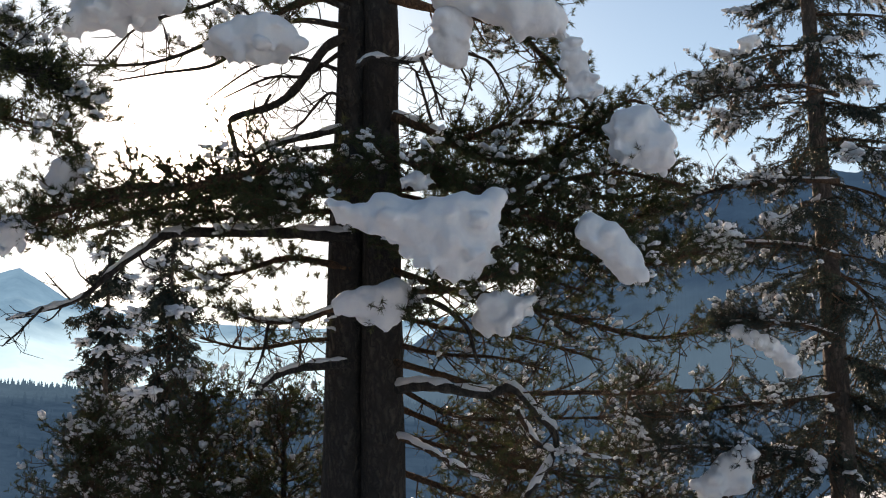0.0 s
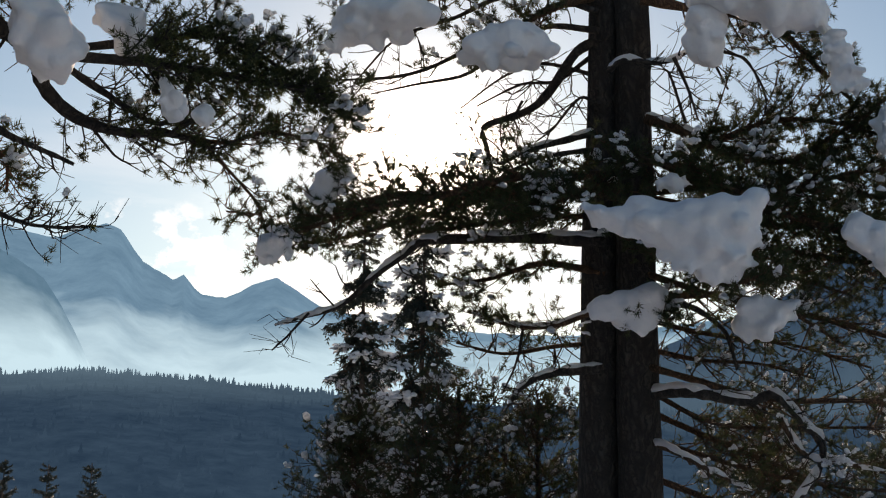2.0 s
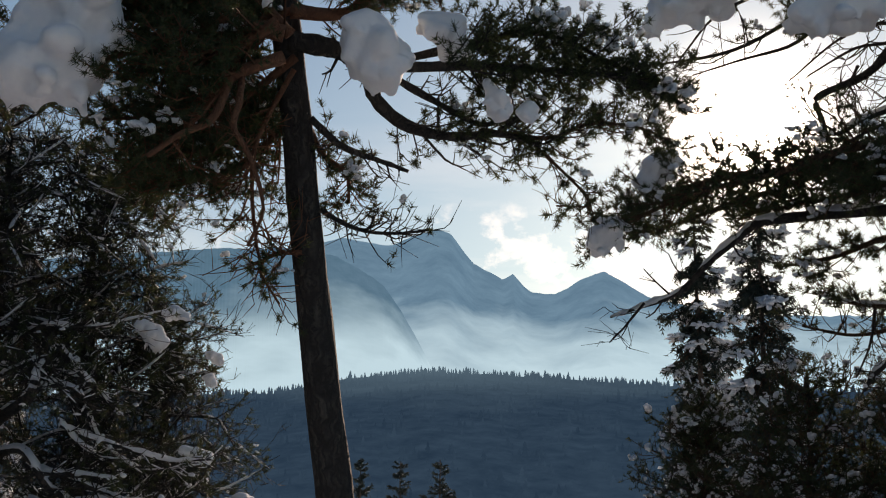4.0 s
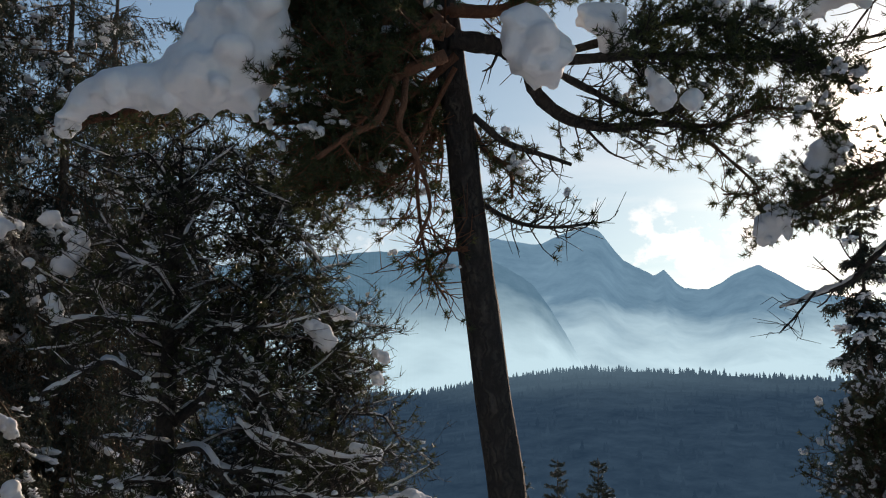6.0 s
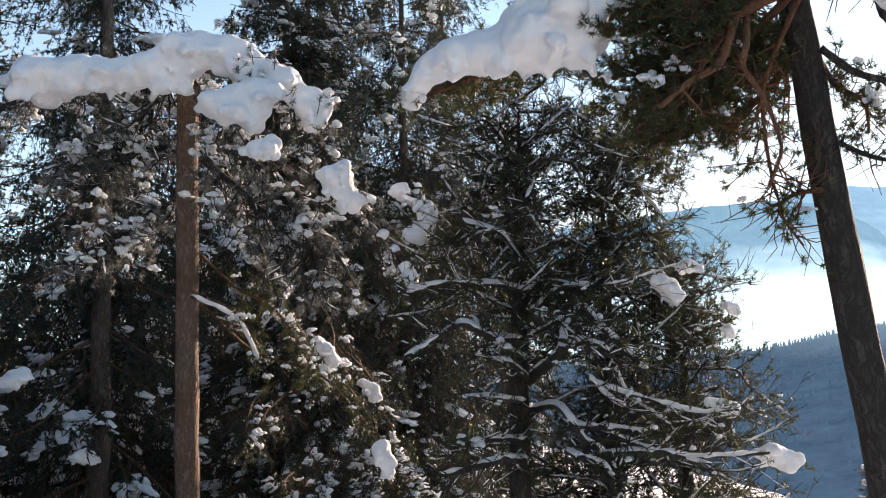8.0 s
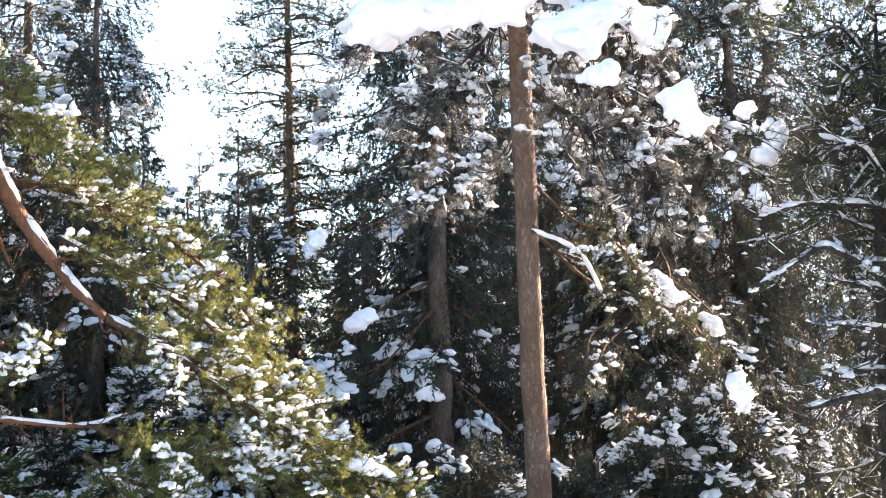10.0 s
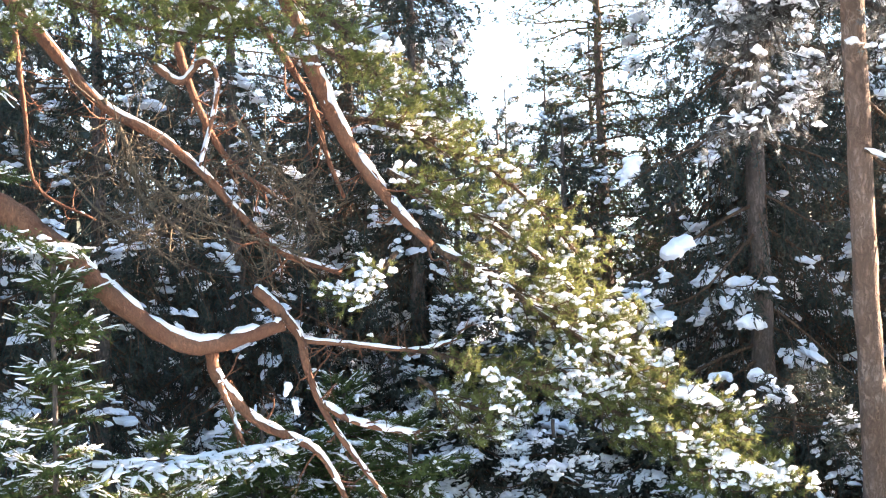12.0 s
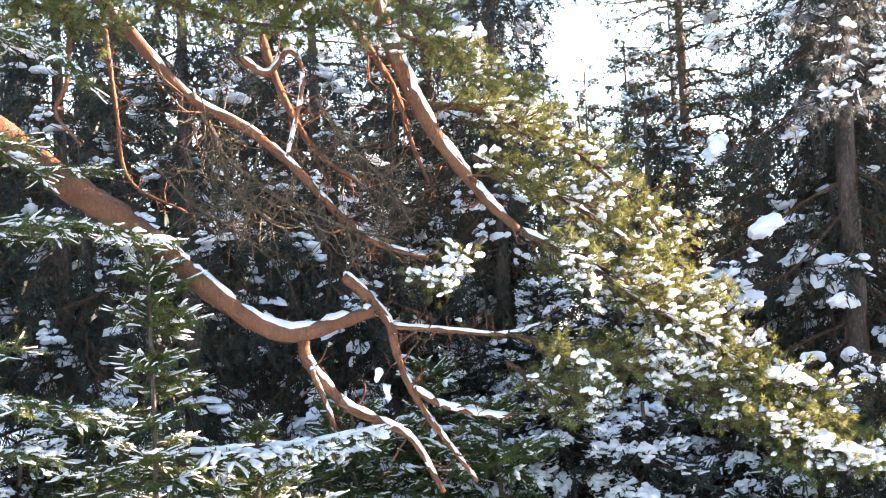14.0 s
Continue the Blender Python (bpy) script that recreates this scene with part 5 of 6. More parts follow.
limb(f_one, [(-10.02, 5.15, 1.72), (-9.39, 4.41, 1.73), (-9.53, 4.16, 1.75)], 0.024, 0.01, **SNOWY_LIMB)
limb(f_one, [(-8.96, 5.10, 1.91), (-8.88, 5.29, 1.75), (-8.82, 5.46, 1.58)], 0.018, 0.008, **SNOWY_LIMB)
limb(f_one, [(-9.77, 5.05, 2.69), (-9.43, 4.43, 2.70), (-9.61, 4.10, 2.72), (-9.77, 3.86, 2.63)], 0.024, 0.01, **SNOWY_LIMB)
limb(f_one, [(-9.80, 5.07, 2.49), (-9.11, 5.01, 2.62), (-8.99, 5.22, 2.62), (-8.82, 5.50, 2.67)], 0.024, 0.01, **SNOWY_LIMB)
limb(f_one, [(-9.75, 5.02, 2.89), (-9.33, 4.49, 3.00), (-9.44, 4.23, 3.23)], 0.024, 0.01, **SNOWY_LIMB)
limb(f_one, [(-9.98, 5.12, 1.40), (-9.53, 4.48, 1.44), (-9.65, 4.28, 1.37)], 0.024, 0.01, **SNOWY_LIMB)
limb(f_one, [(-8.93, 5.33, 2.00), (-8.87, 5.51, 1.77), (-8.77, 5.77, 1.49)], 0.02, 0.008, **SNOWY_LIMB)
limb(f_one, [(-9.00, 5.24, 1.27), (-8.79, 5.60, 1.31), (-8.59, 5.97, 1.26), (-8.33, 6.41, 1.25)], 0.03, 0.012, **SNOWY_LIMB)
limb(f_one, [(-9.86, 5.09, 2.09), (-9.37, 4.50, 2.20), (-9.44, 4.30, 2.43)], 0.02, 0.008, **SNOWY_LIMB)
snow_clump([(-9.12, 5.97, 2.74, 0.08), (-9.10, 6.04, 2.64, 0.09), (-9.07, 6.11, 2.59, 0.07), (-8.97, 6.19, 2.86, 0.07), (-8.93, 6.26, 2.83, 0.06)], CAP)
snow_clump([(-9.00, 6.65, 2.53, 0.05), (-8.98, 6.71, 2.48, 0.05), (-9.04, 6.64, 2.33, 0.05), (-9.03, 6.69, 2.28, 0.04)], CAP)
snow_clump([(-8.86, 6.39, 1.65, 0.07), (-8.82, 6.47, 1.61, 0.06), (-8.91, 6.28, 1.68, 0.05), (-8.72, 6.75, 1.24, 0.11), (-8.66, 6.89, 1.18, 0.09)], CAP)
snow_clump([(-10.01, 4.19, 3.42, 0.09), (-10.10, 4.13, 3.18, 0.08), (-10.01, 4.22, 3.35, 0.08), (-10.11, 3.97, 3.60, 0.07)], CAP)

limb(f_one, [(-9.64, 5.27, 1.55), (-8.93, 5.31, 1.40), (-8.77, 5.64, 1.29), (-8.58, 6.01, 1.17)], 0.026, 0.01, **SNOWY_LIMB)
limb(f_one, [(-9.69, 5.24, 1.35), (-9.00, 5.02, 1.32), (-8.94, 5.17, 1.23), (-8.90, 5.28, 1.09)], 0.026, 0.012, **SNOWY_LIMB)
limb(f_one, [(-8.96, 5.12, 1.86), (-8.77, 5.49, 1.74), (-8.57, 5.86, 1.67), (-8.40, 6.18, 1.60)], 0.02, 0.008, **SNOWY_LIMB)
limb(f_one, [(-9.75, 5.03, 2.28), (-9.14, 4.86, 2.33), (-9.06, 4.98, 2.37), (-8.92, 5.27, 2.23)], 0.02, 0.01, **SNOWY_LIMB)

# ---- the umbrella-topped pine ----
G_LOW, G_HIGH = (-11.92, 2.63, 1.23), (-11.34, 2.45, 4.77)
G0 = foot(G_LOW, G_HIGH, -0.45)
umbrella_pine = holder("pine_tree", (G0[0], G0[1], ground_height(G0[0], G0[1])))
tagged(umbrella_pine, "reddish pine with an umbrella of drooping frosted boughs under thick snow", "pine tree")
trunk(umbrella_pine, G_LOW, G_HIGH, 0.112, 0.095, G_HIGH[2] + 0.25, umbrella_pine.location.z, BARK_MID, sway=0.02)
FROSTED = dict(leaf=(0.08, 1.0), sides=44, tufts=1.5, spread=0.54, snow=0.24, lump=1.3, bare=50, bark=BARK_GREY, droop=0.9, green=FROSTY, capped=0.16, cap=0.01)
limb(umbrella_pine, [(-11.34, 2.44, 4.80), (-10.71, 2.76, 4.67), (-10.54, 3.12, 4.47), (-10.45, 3.46, 3.90), (-10.34, 3.86, 3.30), (-10.26, 4.18, 2.77)], 0.05, 0.012, **FROSTED)
limb(umbrella_pine, [(-11.34, 2.46, 4.72), (-10.93, 2.73, 4.23), (-10.79, 3.11, 3.82), (-10.70, 3.41, 3.37), (-10.60, 3.81, 2.72)], 0.045, 0.012, **FROSTED)
limb(umbrella_pine, [(-11.36, 2.47, 4.62), (-10.77, 2.90, 3.95), (-10.69, 3.24, 3.35), (-10.67, 3.46, 2.81)], 0.035, 0.012, **FROSTED)
limb(umbrella_pine, [(-11.34, 2.43, 4.82), (-11.71, 1.99, 4.83), (-12.00, 1.49, 4.81), (-12.38, 0.92, 4.56)], 0.05, 0.014, **FROSTED)
limb(umbrella_pine, [(-11.91, 2.63, 3.75), (-12.05, 2.31, 3.62), (-12.11, 1.93, 3.36), (-12.18, 1.48, 3.13)], 0.035, 0.01, **FROSTED)
limb(umbrella_pine, [(-11.88, 2.67, 4.18), (-12.03, 2.16, 4.21), (-12.10, 1.74, 4.20), (-12.18, 1.38, 3.98)], 0.035, 0.01, **FROSTED)
limb(umbrella_pine, [(-11.87, 2.72, 4.12), (-10.89, 2.84, 3.63), (-10.87, 3.27, 3.23), (-10.87, 3.55, 2.74)], 0.035, 0.01, **FROSTED)
limb(umbrella_pine, [(-11.34, 2.46, 4.72), (-12.02, 2.78, 4.48), (-11.94, 3.22, 3.60), (-11.91, 3.46, 3.06)], 0.035, 0.01, **FROSTED)
limb(umbrella_pine, [(-11.32, 2.45, 4.87), (-11.88, 2.20, 4.55), (-12.14, 1.91, 4.08), (-12.38, 1.67, 3.50)], 0.035, 0.01, **FROSTED)
limb(umbrella_pine, [(-11.87, 2.77, 2.62), (-11.55, 2.98, 2.50), (-11.54, 3.18, 2.32)], 0.014, 0.006, sides=2, bare=4, spread=0.25, snow=0.15, ridge=0.008)
limb(umbrella_pine, [(-11.56, 2.54, 2.76), (-11.38, 2.91, 2.55), (-11.34, 3.12, 2.14)], 0.018, 0.008, sides=6, bare=6, spread=0.3, snow=0.25, ridge=0.02)
snow_clump([(-11.45, 1.08, 4.63, 0.23), (-11.25, 1.41, 4.68, 0.17), (-11.16, 1.59, 4.63, 0.17), (-11.05, 1.78, 4.62, 0.17), (-10.93, 1.97, 4.67, 0.19), (-10.81, 2.16, 4.74, 0.19), (-10.69, 2.34, 4.83, 0.18), (-10.58, 2.54, 4.79, 0.18), (-10.50, 2.71, 4.68, 0.17), (-10.46, 2.83, 4.54, 0.18), (-10.37, 3.00, 4.51, 0.17), (-10.82, 2.21, 4.55, 0.11), (-10.28, 3.23, 4.29, 0.13), (-10.27, 3.29, 4.17, 0.09)], "long scalloped drift of snow along the crown of a pine")
snow_clump([(-10.41, 2.40, 4.29, 0.14), (-10.33, 2.55, 4.24, 0.17), (-10.22, 2.71, 4.33, 0.15), (-10.28, 2.68, 4.10, 0.10), (-10.15, 2.83, 4.35, 0.12)], CAP)
snow_clump([(-10.21, 2.69, 3.86, 0.09), (-10.17, 2.75, 3.84, 0.09), (-10.14, 2.79, 3.91, 0.06)], CAP)
snow_clump([(-10.03, 3.28, 3.64, 0.11), (-9.99, 3.37, 3.55, 0.11), (-9.96, 3.46, 3.43, 0.09), (-9.96, 3.38, 3.69, 0.07)], CAP)
snow_clump([(-9.91, 3.93, 2.87, 0.05), (-9.90, 4.00, 2.75, 0.06), (-9.94, 3.84, 3.04, 0.05), (-9.97, 3.75, 3.16, 0.04)], CAP)
snow_clump([(-10.55, 3.96, 1.35, 0.06), (-10.54, 4.00, 1.25, 0.07), (-10.55, 4.02, 1.12, 0.07)], CAP)
limb(umbrella_pine, [(-11.58, 2.54, 3.23), (-11.82, 3.04, 2.91), (-11.65, 3.43, 2.64), (-11.59, 3.70, 2.16)], 0.02, 0.008, leaf=(0.3, 1), sides=13, tufts=2.2, spread=0.4, snow=0.3, lump=0.95, droop=0.6)
limb(umbrella_pine, [(-11.65, 2.58, 2.77), (-11.83, 3.22, 2.33), (-11.55, 3.80, 2.05), (-11.41, 4.21, 1.57)], 0.02, 0.008, leaf=(0.3, 1), sides=13, tufts=2.2, spread=0.4, snow=0.3, lump=0.95, droop=0.6)

# ---- dark spruces behind ----
HANGING = dict(boughs=FAR_BOUGHS, whorl=0.56, per=6, tilt=-0.35, taper=0.6, group="dark spruces")
conifer("spruce_tree", (-18.69, 6.93, 2.39), 13.5, 0.2, "tall dark spruce with hanging twigs", z0=0.6, reach=2.9, **HANGING)
conifer("spruce_tree", (-18.55, 3.12, 2.35), 13.0, 0.19, "tall dark spruce with hanging twigs", z0=0.6, reach=2.8, **HANGING)
behind = conifer("spruce_tree", (-17.20, 5.48, 2.31), 11.5, 0.16, "tall dark spruce with hanging twigs", z0=0.6, reach=2.6, **HANGING)
DRAPED = dict(kind="spruce", green=SPRUCE, leaf=(0.15, 1.0), tufts=1.2, spread=0.42, snow=0.1, lump=1.4, droop=0.9, flat=0.16, fine=0.6, sides=20)
limb(behind, [(-16.54, 5.27, 3.38), (-14.63, 4.71, 2.81), (-13.19, 4.29, 2.44), (-13.20, 4.37, 2.13)], 0.02, 0.006, **DRAPED)
limb(behind, [(-16.55, 5.45, 2.75), (-14.49, 5.14, 2.26), (-13.01, 4.79, 1.88), (-12.99, 4.92, 1.57)], 0.02, 0.006, **DRAPED)
limb(behind, [(-16.70, 5.35, 2.29), (-15.02, 4.32, 1.93), (-13.67, 3.73, 1.59), (-13.72, 3.72, 1.34)], 0.02, 0.006, **DRAPED)
conifer("spruce_tree", (-18.14, 7.89, 2.38), 12.0, 0.15, "tall dark spruce with hanging twigs", z0=0.6, reach=2.6, **HANGING)
conifer("spruce_tree", (-23.51, 6.61, 2.60), 11.0, 0.17, "tall dark spruce with hanging twigs", z0=0.6, reach=2.8, **HANGING)
conifer("spruce_tree", (-22.28, 10.79, 2.59), 13.5, 0.17, "tall dark spruce with hanging twigs", z0=0.6, reach=2.8, **HANGING)
conifer("spruce_tree", (-19.05, 10.36, 2.44), 8.5, 0.14, "snow-patched spruce behind the pines", z0=0.5, reach=2.0, **HANGING)
conifer("spruce_tree", (-15.96, 2.61, 0.56), 12.0, 0.17, "tall spruce with dark boughs patched with bluish snow", z0=0.7, reach=2.3, boughs=TIERED_BOUGHS, whorl=0.62, per=6, tilt=-0.25, taper=0.55, group="dark spruces", open_side=0.15)
laden = conifer("spruce_tree", (-17.13, 5.80, 0.40), 10.0, 0.15, "dark spruce with clumps of snow", z0=0.4, reach=2.2, boughs=TIERED_BOUGHS, whorl=0.5, per=6, tilt=-0.4, taper=0.6, group="dark spruces")
LADEN = dict(kind="spruce", green=SPRUCE, leaf=(0.1, 1.0), tufts=1.2, spread=0.5, snow=0.1, lump=1.6, droop=0.9, flat=0.16, fine=0.6)
limb(laden, [(-16.44, 5.79, 3.25), (-15.01, 5.31, 2.74), (-14.07, 4.91, 2.39), (-14.09, 4.88, 2.07)], 0.02, 0.006, sides=22, **LADEN)
limb(laden, [(-16.45, 6.01, 2.71), (-14.99, 5.71, 2.31), (-14.04, 5.45, 1.99), (-14.05, 5.58, 1.67)], 0.02, 0.006, sides=22, **LADEN)
limb(laden, [(-16.56, 5.91, 1.19), (-15.09, 5.62, 1.00), (-14.13, 5.32, 0.77), (-14.15, 5.37, 0.45)], 0.02, 0.006, sides=20, **LADEN)
limb(laden, [(-16.57, 5.76, 1.35), (-15.16, 4.94, 1.09), (-14.23, 4.36, 0.92), (-14.25, 4.28, 0.67)], 0.02, 0.006, sides=20, **LADEN)
limb(laden, [(-16.51, 5.63, 2.34), (-15.14, 4.61, 1.92), (-14.21, 4.09, 1.67), (-14.23, 4.03, 1.38)], 0.02, 0.006, sides=20, **LADEN)
snow_clump([(-13.78, 4.65, 2.57, 0.06), (-13.78, 4.73, 2.48, 0.08), (-13.78, 4.81, 2.34, 0.06), (-13.80, 4.70, 2.23, 0.05), (-13.80, 4.61, 2.37, 0.05), (-13.79, 4.82, 2.21, 0.04)], CAP)
snow_clump([(-13.76, 5.18, 2.08, 0.05), (-13.75, 5.28, 2.00, 0.07), (-13.75, 5.36, 1.91, 0.06), (-13.75, 5.42, 1.77, 0.04)], CAP)
snow_clump([(-13.85, 5.08, 0.84, 0.05), (-13.85, 5.17, 0.76, 0.06), (-13.85, 5.23, 0.61, 0.05), (-13.86, 5.12, 0.64, 0.04)], CAP)
conifer("pine_tree", (-19.17, 1.12, 0.43), 12.5, 0.115, "tall thin reddish pine with short sparse boughs", THIN_BOUGHS, 2.2, 0.29, 5, 2.0, -0.12, taper=0.5, bark=BARK_MID)
conifer("spruce_tree", (-21.25, -2.93, 0.03), 13.0, 0.17, "snow-dusted spruce standing behind the bent pine", FAR_BOUGHS, 0.5, 0.47, 6, 3.1, -0.2, taper=0.6, group="snowy spruces")
conifer("spruce_tree", (-17.60, -1.65, 0.3), 9.5, 0.13, "narrow snow-dusted spruce beside the gap in the trees", FAR_BOUGHS, 0.5, 0.55, 6, 1.8, -0.3, taper=0.55, group="snowy spruces")
conifer("spruce_tree", (-17.13, -4.06, 0.37), 9.5, 0.15, "snow-dusted spruce standing behind the bent pine", FAR_BOUGHS, 0.3, 0.55, 5, 2.3, -0.2, taper=0.6, group="snowy spruces")
conifer("spruce_tree", (-15.53, -5.37, 0.54), 9.0, 0.15, "snow-dusted spruce standing behind the bent pine", FAR_BOUGHS, 0.3, 0.55, 5, 2.2, -0.2, taper=0.6, group="snowy spruces")
conifer("spruce_tree", (-15.90, -7.16, 0.59), 9.5, 0.15, "snow-dusted spruce standing behind the bent pine", FAR_BOUGHS, 0.3, 0.55, 5, 2.3, -0.2, taper=0.6, group="snowy spruces")
conifer("spruce_tree", (-14.80, -8.42, 0.73), 9.5, 0.15, "dark spruce at the wood's edge", FAR_BOUGHS, 0.3, 0.55, 5, 2.2, -0.2, taper=0.6, group="snowy spruces")
conifer("spruce_tree", (-17.4, 0.38, 0.3), 5.2, 0.13, "slim dark trunk with thin snowy boughs under the sunlit pine", FAR_BOUGHS, 2.0, 0.5, 5, 1.1, -0.2, taper=0.6)
conifer("spruce_tree", (-35.60, 0.26, -1.09), 7.2, 0.12, "small distant spruce tip against the sky", FAR_BOUGHS, 0.4, 0.5, 6, 1.6, 0.0, taper=0.8)
conifer("spruce_tree", (-18.37, -1.53, -0.64), 3.4, 0.07, "snow-covered sapling in the undergrowth", SNOWY_BOUGHS, 0.15, 0.25, 6, 1.1, -0.15, taper=0.7, group="snowy saplings")
conifer("spruce_tree", (-16.96, -0.17, -0.54), 2.6, 0.06, "snow-covered sapling in the undergrowth", SNOWY_BOUGHS, 0.15, 0.25, 6, 1.0, -0.15, taper=0.7, group="snowy saplings")
conifer("spruce_tree", (-19.66, 2.29, -0.96), 2.8, 0.06, "snow-covered sapling in the undergrowth", SNOWY_BOUGHS, 0.15, 0.25, 6, 1.0, -0.15, taper=0.7, group="snowy saplings")
conifer("spruce_tree", (-10.89, 2.98, 0.34), 1.15, 0.03, "small sunlit sapling thickly dusted with snow", FIR_BOUGHS, 0.1, 0.14, 6, 0.6, 0.25, taper=0.8, group="snowy saplings")
conifer("spruce_tree", (-11.30, 3.89, 0.27), 0.9, 0.03, "small sunlit sapling thickly dusted with snow", FIR_BOUGHS, 0.1, 0.14, 6, 0.6, 0.25, taper=0.8, group="snowy saplings")
for p, h in (((-19.88, -7.86, 0.35), 10), ((-20.06, -5.42, 0.23), 11), ((-19.21, -3.31, 0.19), 7), ((-27.64, 1.78, -0.62), 9), ((-28.00, 3.58, -0.12), 8), ((-26.60, 7.12, -0.14), 9.5), ((-28.43, 6.14, 2.80), 11), ((-27.65, 11.54, 2.82), 9), ((-23.00, -6.62, 0.08), 12)):
    conifer("spruce_tree", p, h, 0.14, "dark spruce deeper in the wood", REMOTE_BOUGHS, 0.5, 0.66, 5, 2.2, -0.25, taper=0.6, group="dark spruces")


for p in ((-25.03, -1.19, 6.79), (-30.93, -0.02, 7.16), (-25.84, 0.65, 6.73), (-22.06, -0.41, 4.70)):
    g = ground_height(p[0], p[1])
    conifer("spruce_tree", p, p[2] - g, 0.12, "pale spruce tip showing in the gap between trees", TIERED_BOUGHS, 2.5, 0.5, 5, 1.7, -0.05, taper=0.8, group="snowy spruces")


def deep_wood():
    """Ranks of dense spruces deeper in the forest, and unseen ones added behind the viewpoint."""
    rng = np.random.default_rng(77)
    geo = Geo()
    # The second set stands out of view, added only to hold back sky light.
    spots = [(rng.uniform(64, 128), rng.uniform(33, 52)) for k in range(110)] + [(rng.uniform(128, 232), rng.uniform(14, 34)) for k in range(75)]
    for b, r in spots:
        x, y = -math.sin(radians(b)) * r, math.cos(radians(b)) * r
        z, h = ground_height(x, y), rng.uniform(8, 12.5) if r > 24 and b < 128 else rng.uniform(9, 14)
        if abs(b - 88.0) < 4.5:
            continue
        wide = rng.uniform(1.5, 2.3)
        tube(geo, [(x, y, z), (x, y, z + h * 0.97)], [0.13, 0.02], 5)
        layers = 18
        for i in range(layers):
            f = i / layers
            n = 13
            a = np.linspace(0, 2 * np.pi, 2 * n, endpoint=False) + rng.uniform(0, 6)
            rad = wide * (1 - f) ** 0.75 * np.where(np.arange(2 * n) % 2, rng.uniform(0.3, 0.5, 2 * n), rng.uniform(0.65, 1.15, 2 * n))
            zz = z + h * (0.04 + 0.92 * f) - rad * rng.uniform(0.25, 0.5, 2 * n)
            ring = np.stack([x + np.cos(a) * rad, y + np.sin(a) * rad, zz], 1)
            geo.add(np.vstack([ring, [[x, y, z + h * (0.04 + 0.92 * f) + 0.35]]]), [[q, (q + 1) % (2 * n), 2 * n] for q in range(2 * n)])
    tagged(new("forest_trees", geo.mesh("forest_trees", SPRUCE, False)), "dense dark spruce forest closing off the clearing, its unseen rear added to cut skylight", "forest", kind="stuff")


deep_wood()
snow_clump([(-15.16, 1.50, 2.18, 0.12), (-15.15, 1.60, 2.23, 0.11), (-15.18, 1.40, 2.12, 0.09)], CAP)
snow_clump([(-15.25, 1.15, 1.45, 0.08), (-15.27, 1.08, 1.31, 0.07), (-15.24, 1.24, 1.52, 0.07)], CAP)
snow_clump([(-14.95, 2.15, 1.29, 0.07), (-14.94, 2.25, 1.31, 0.09), (-14.93, 2.36, 1.26, 0.06)], CAP)
snow_clump([(-15.03, 1.84, 0.68, 0.07), (-15.01, 1.96, 0.69, 0.07), (-14.97, 2.31, 0.69, 0.08), (-14.96, 2.44, 0.64, 0.07)], CAP)
snow_clump([(-14.96, 0.97, 3.05, 0.08), (-14.95, 1.02, 3.17, 0.08), (-14.98, 0.92, 2.92, 0.06)], CAP)

low_sets = (SPRAY_BOUGHS, PLASTERED_BOUGHS, FAR_BOUGHS)
for p, h, b in (((-13.73, -3.11, -0.40), 1.5, 0), ((-14.29, -2.33, -0.51), 1.7, 0), ((-13.34, -1.55, -0.40), 1.3, 0), ((-14.40, -0.84, -0.58), 1.6, 1), ((-13.85, -0.09, -0.54), 1.3, 1), ((-15.04, 1.03, -0.75), 1.5, 1), ((-14.60, 1.82, -0.72), 1.3, 0),
                ((-13.98, 2.84, -0.33), 1.3, 2), ((-13.49, 3.57, -0.29), 1.5, 2), ((-13.78, 4.69, -0.37), 1.7, 2), ((-12.05, -5.34, -0.12), 1.6, 0), ((-11.52, -5.75, -0.02), 1.3, 1), ((-13.33, 3.67, 1.11), 1.6, 2), ((-14.02, 2.47, 1.13), 1.7, 2),
                ((-15.9, -0.2, 0), 2.3, 1), ((-16.6, -1.1, 0), 2.6, 1), ((-17.2, 0.5, 0), 2.4, 1), ((-15.6, 0.5, 0), 1.7, 1),
                ((-13.13, 4.42, 1.09), 2.2, 2), ((-13.18, 5.17, 1.07), 2.4, 2)):
    conifer("spruce_tree", p, h, 0.035, "low snowed-up sapling in the undergrowth", low_sets[b], 0.1, 0.24, 6, 0.95, -0.05, taper=0.6, group="snowy saplings")

# ---- the bent red pine lit by the sun ----
J0 = (-10.62, -6.67, 2.24)
bent_pine = holder("pine_tree", (J0[0], J0[1], ground_height(J0[0], J0[1])))
tagged(bent_pine, "bent orange-barked pine with sunlit needles and sweeping limbs topped with snow", "pine tree")
GJ = bent_pine.location.z
trunk(bent_pine, (J0[0], J0[1], 1.0), (J0[0], J0[1] + 0.1, 5.0), 0.22, 0.16, 7.5, GJ, BARK_RED)
RED = dict(bark=BARK_RED, crook=0.012)
limb(bent_pine, [(-10.34, -6.47, 3.86), (-10.41, -5.86, 3.33), (-10.47, -5.33, 2.94), (-10.53, -4.76, 2.52), (-10.57, -4.38, 2.27), (-10.62, -4.01, 1.93)], 0.15, 0.105, sides=0, **RED)
limb(bent_pine, [(-10.61, -4.08, 1.99), (-10.64, -3.88, 1.81), (-10.67, -3.62, 1.59), (-10.72, -3.09, 1.27), (-10.75, -2.67, 1.31), (-10.77, -2.37, 1.40)], 0.105, 0.05, ridge=0.02, sides=0, **RED)
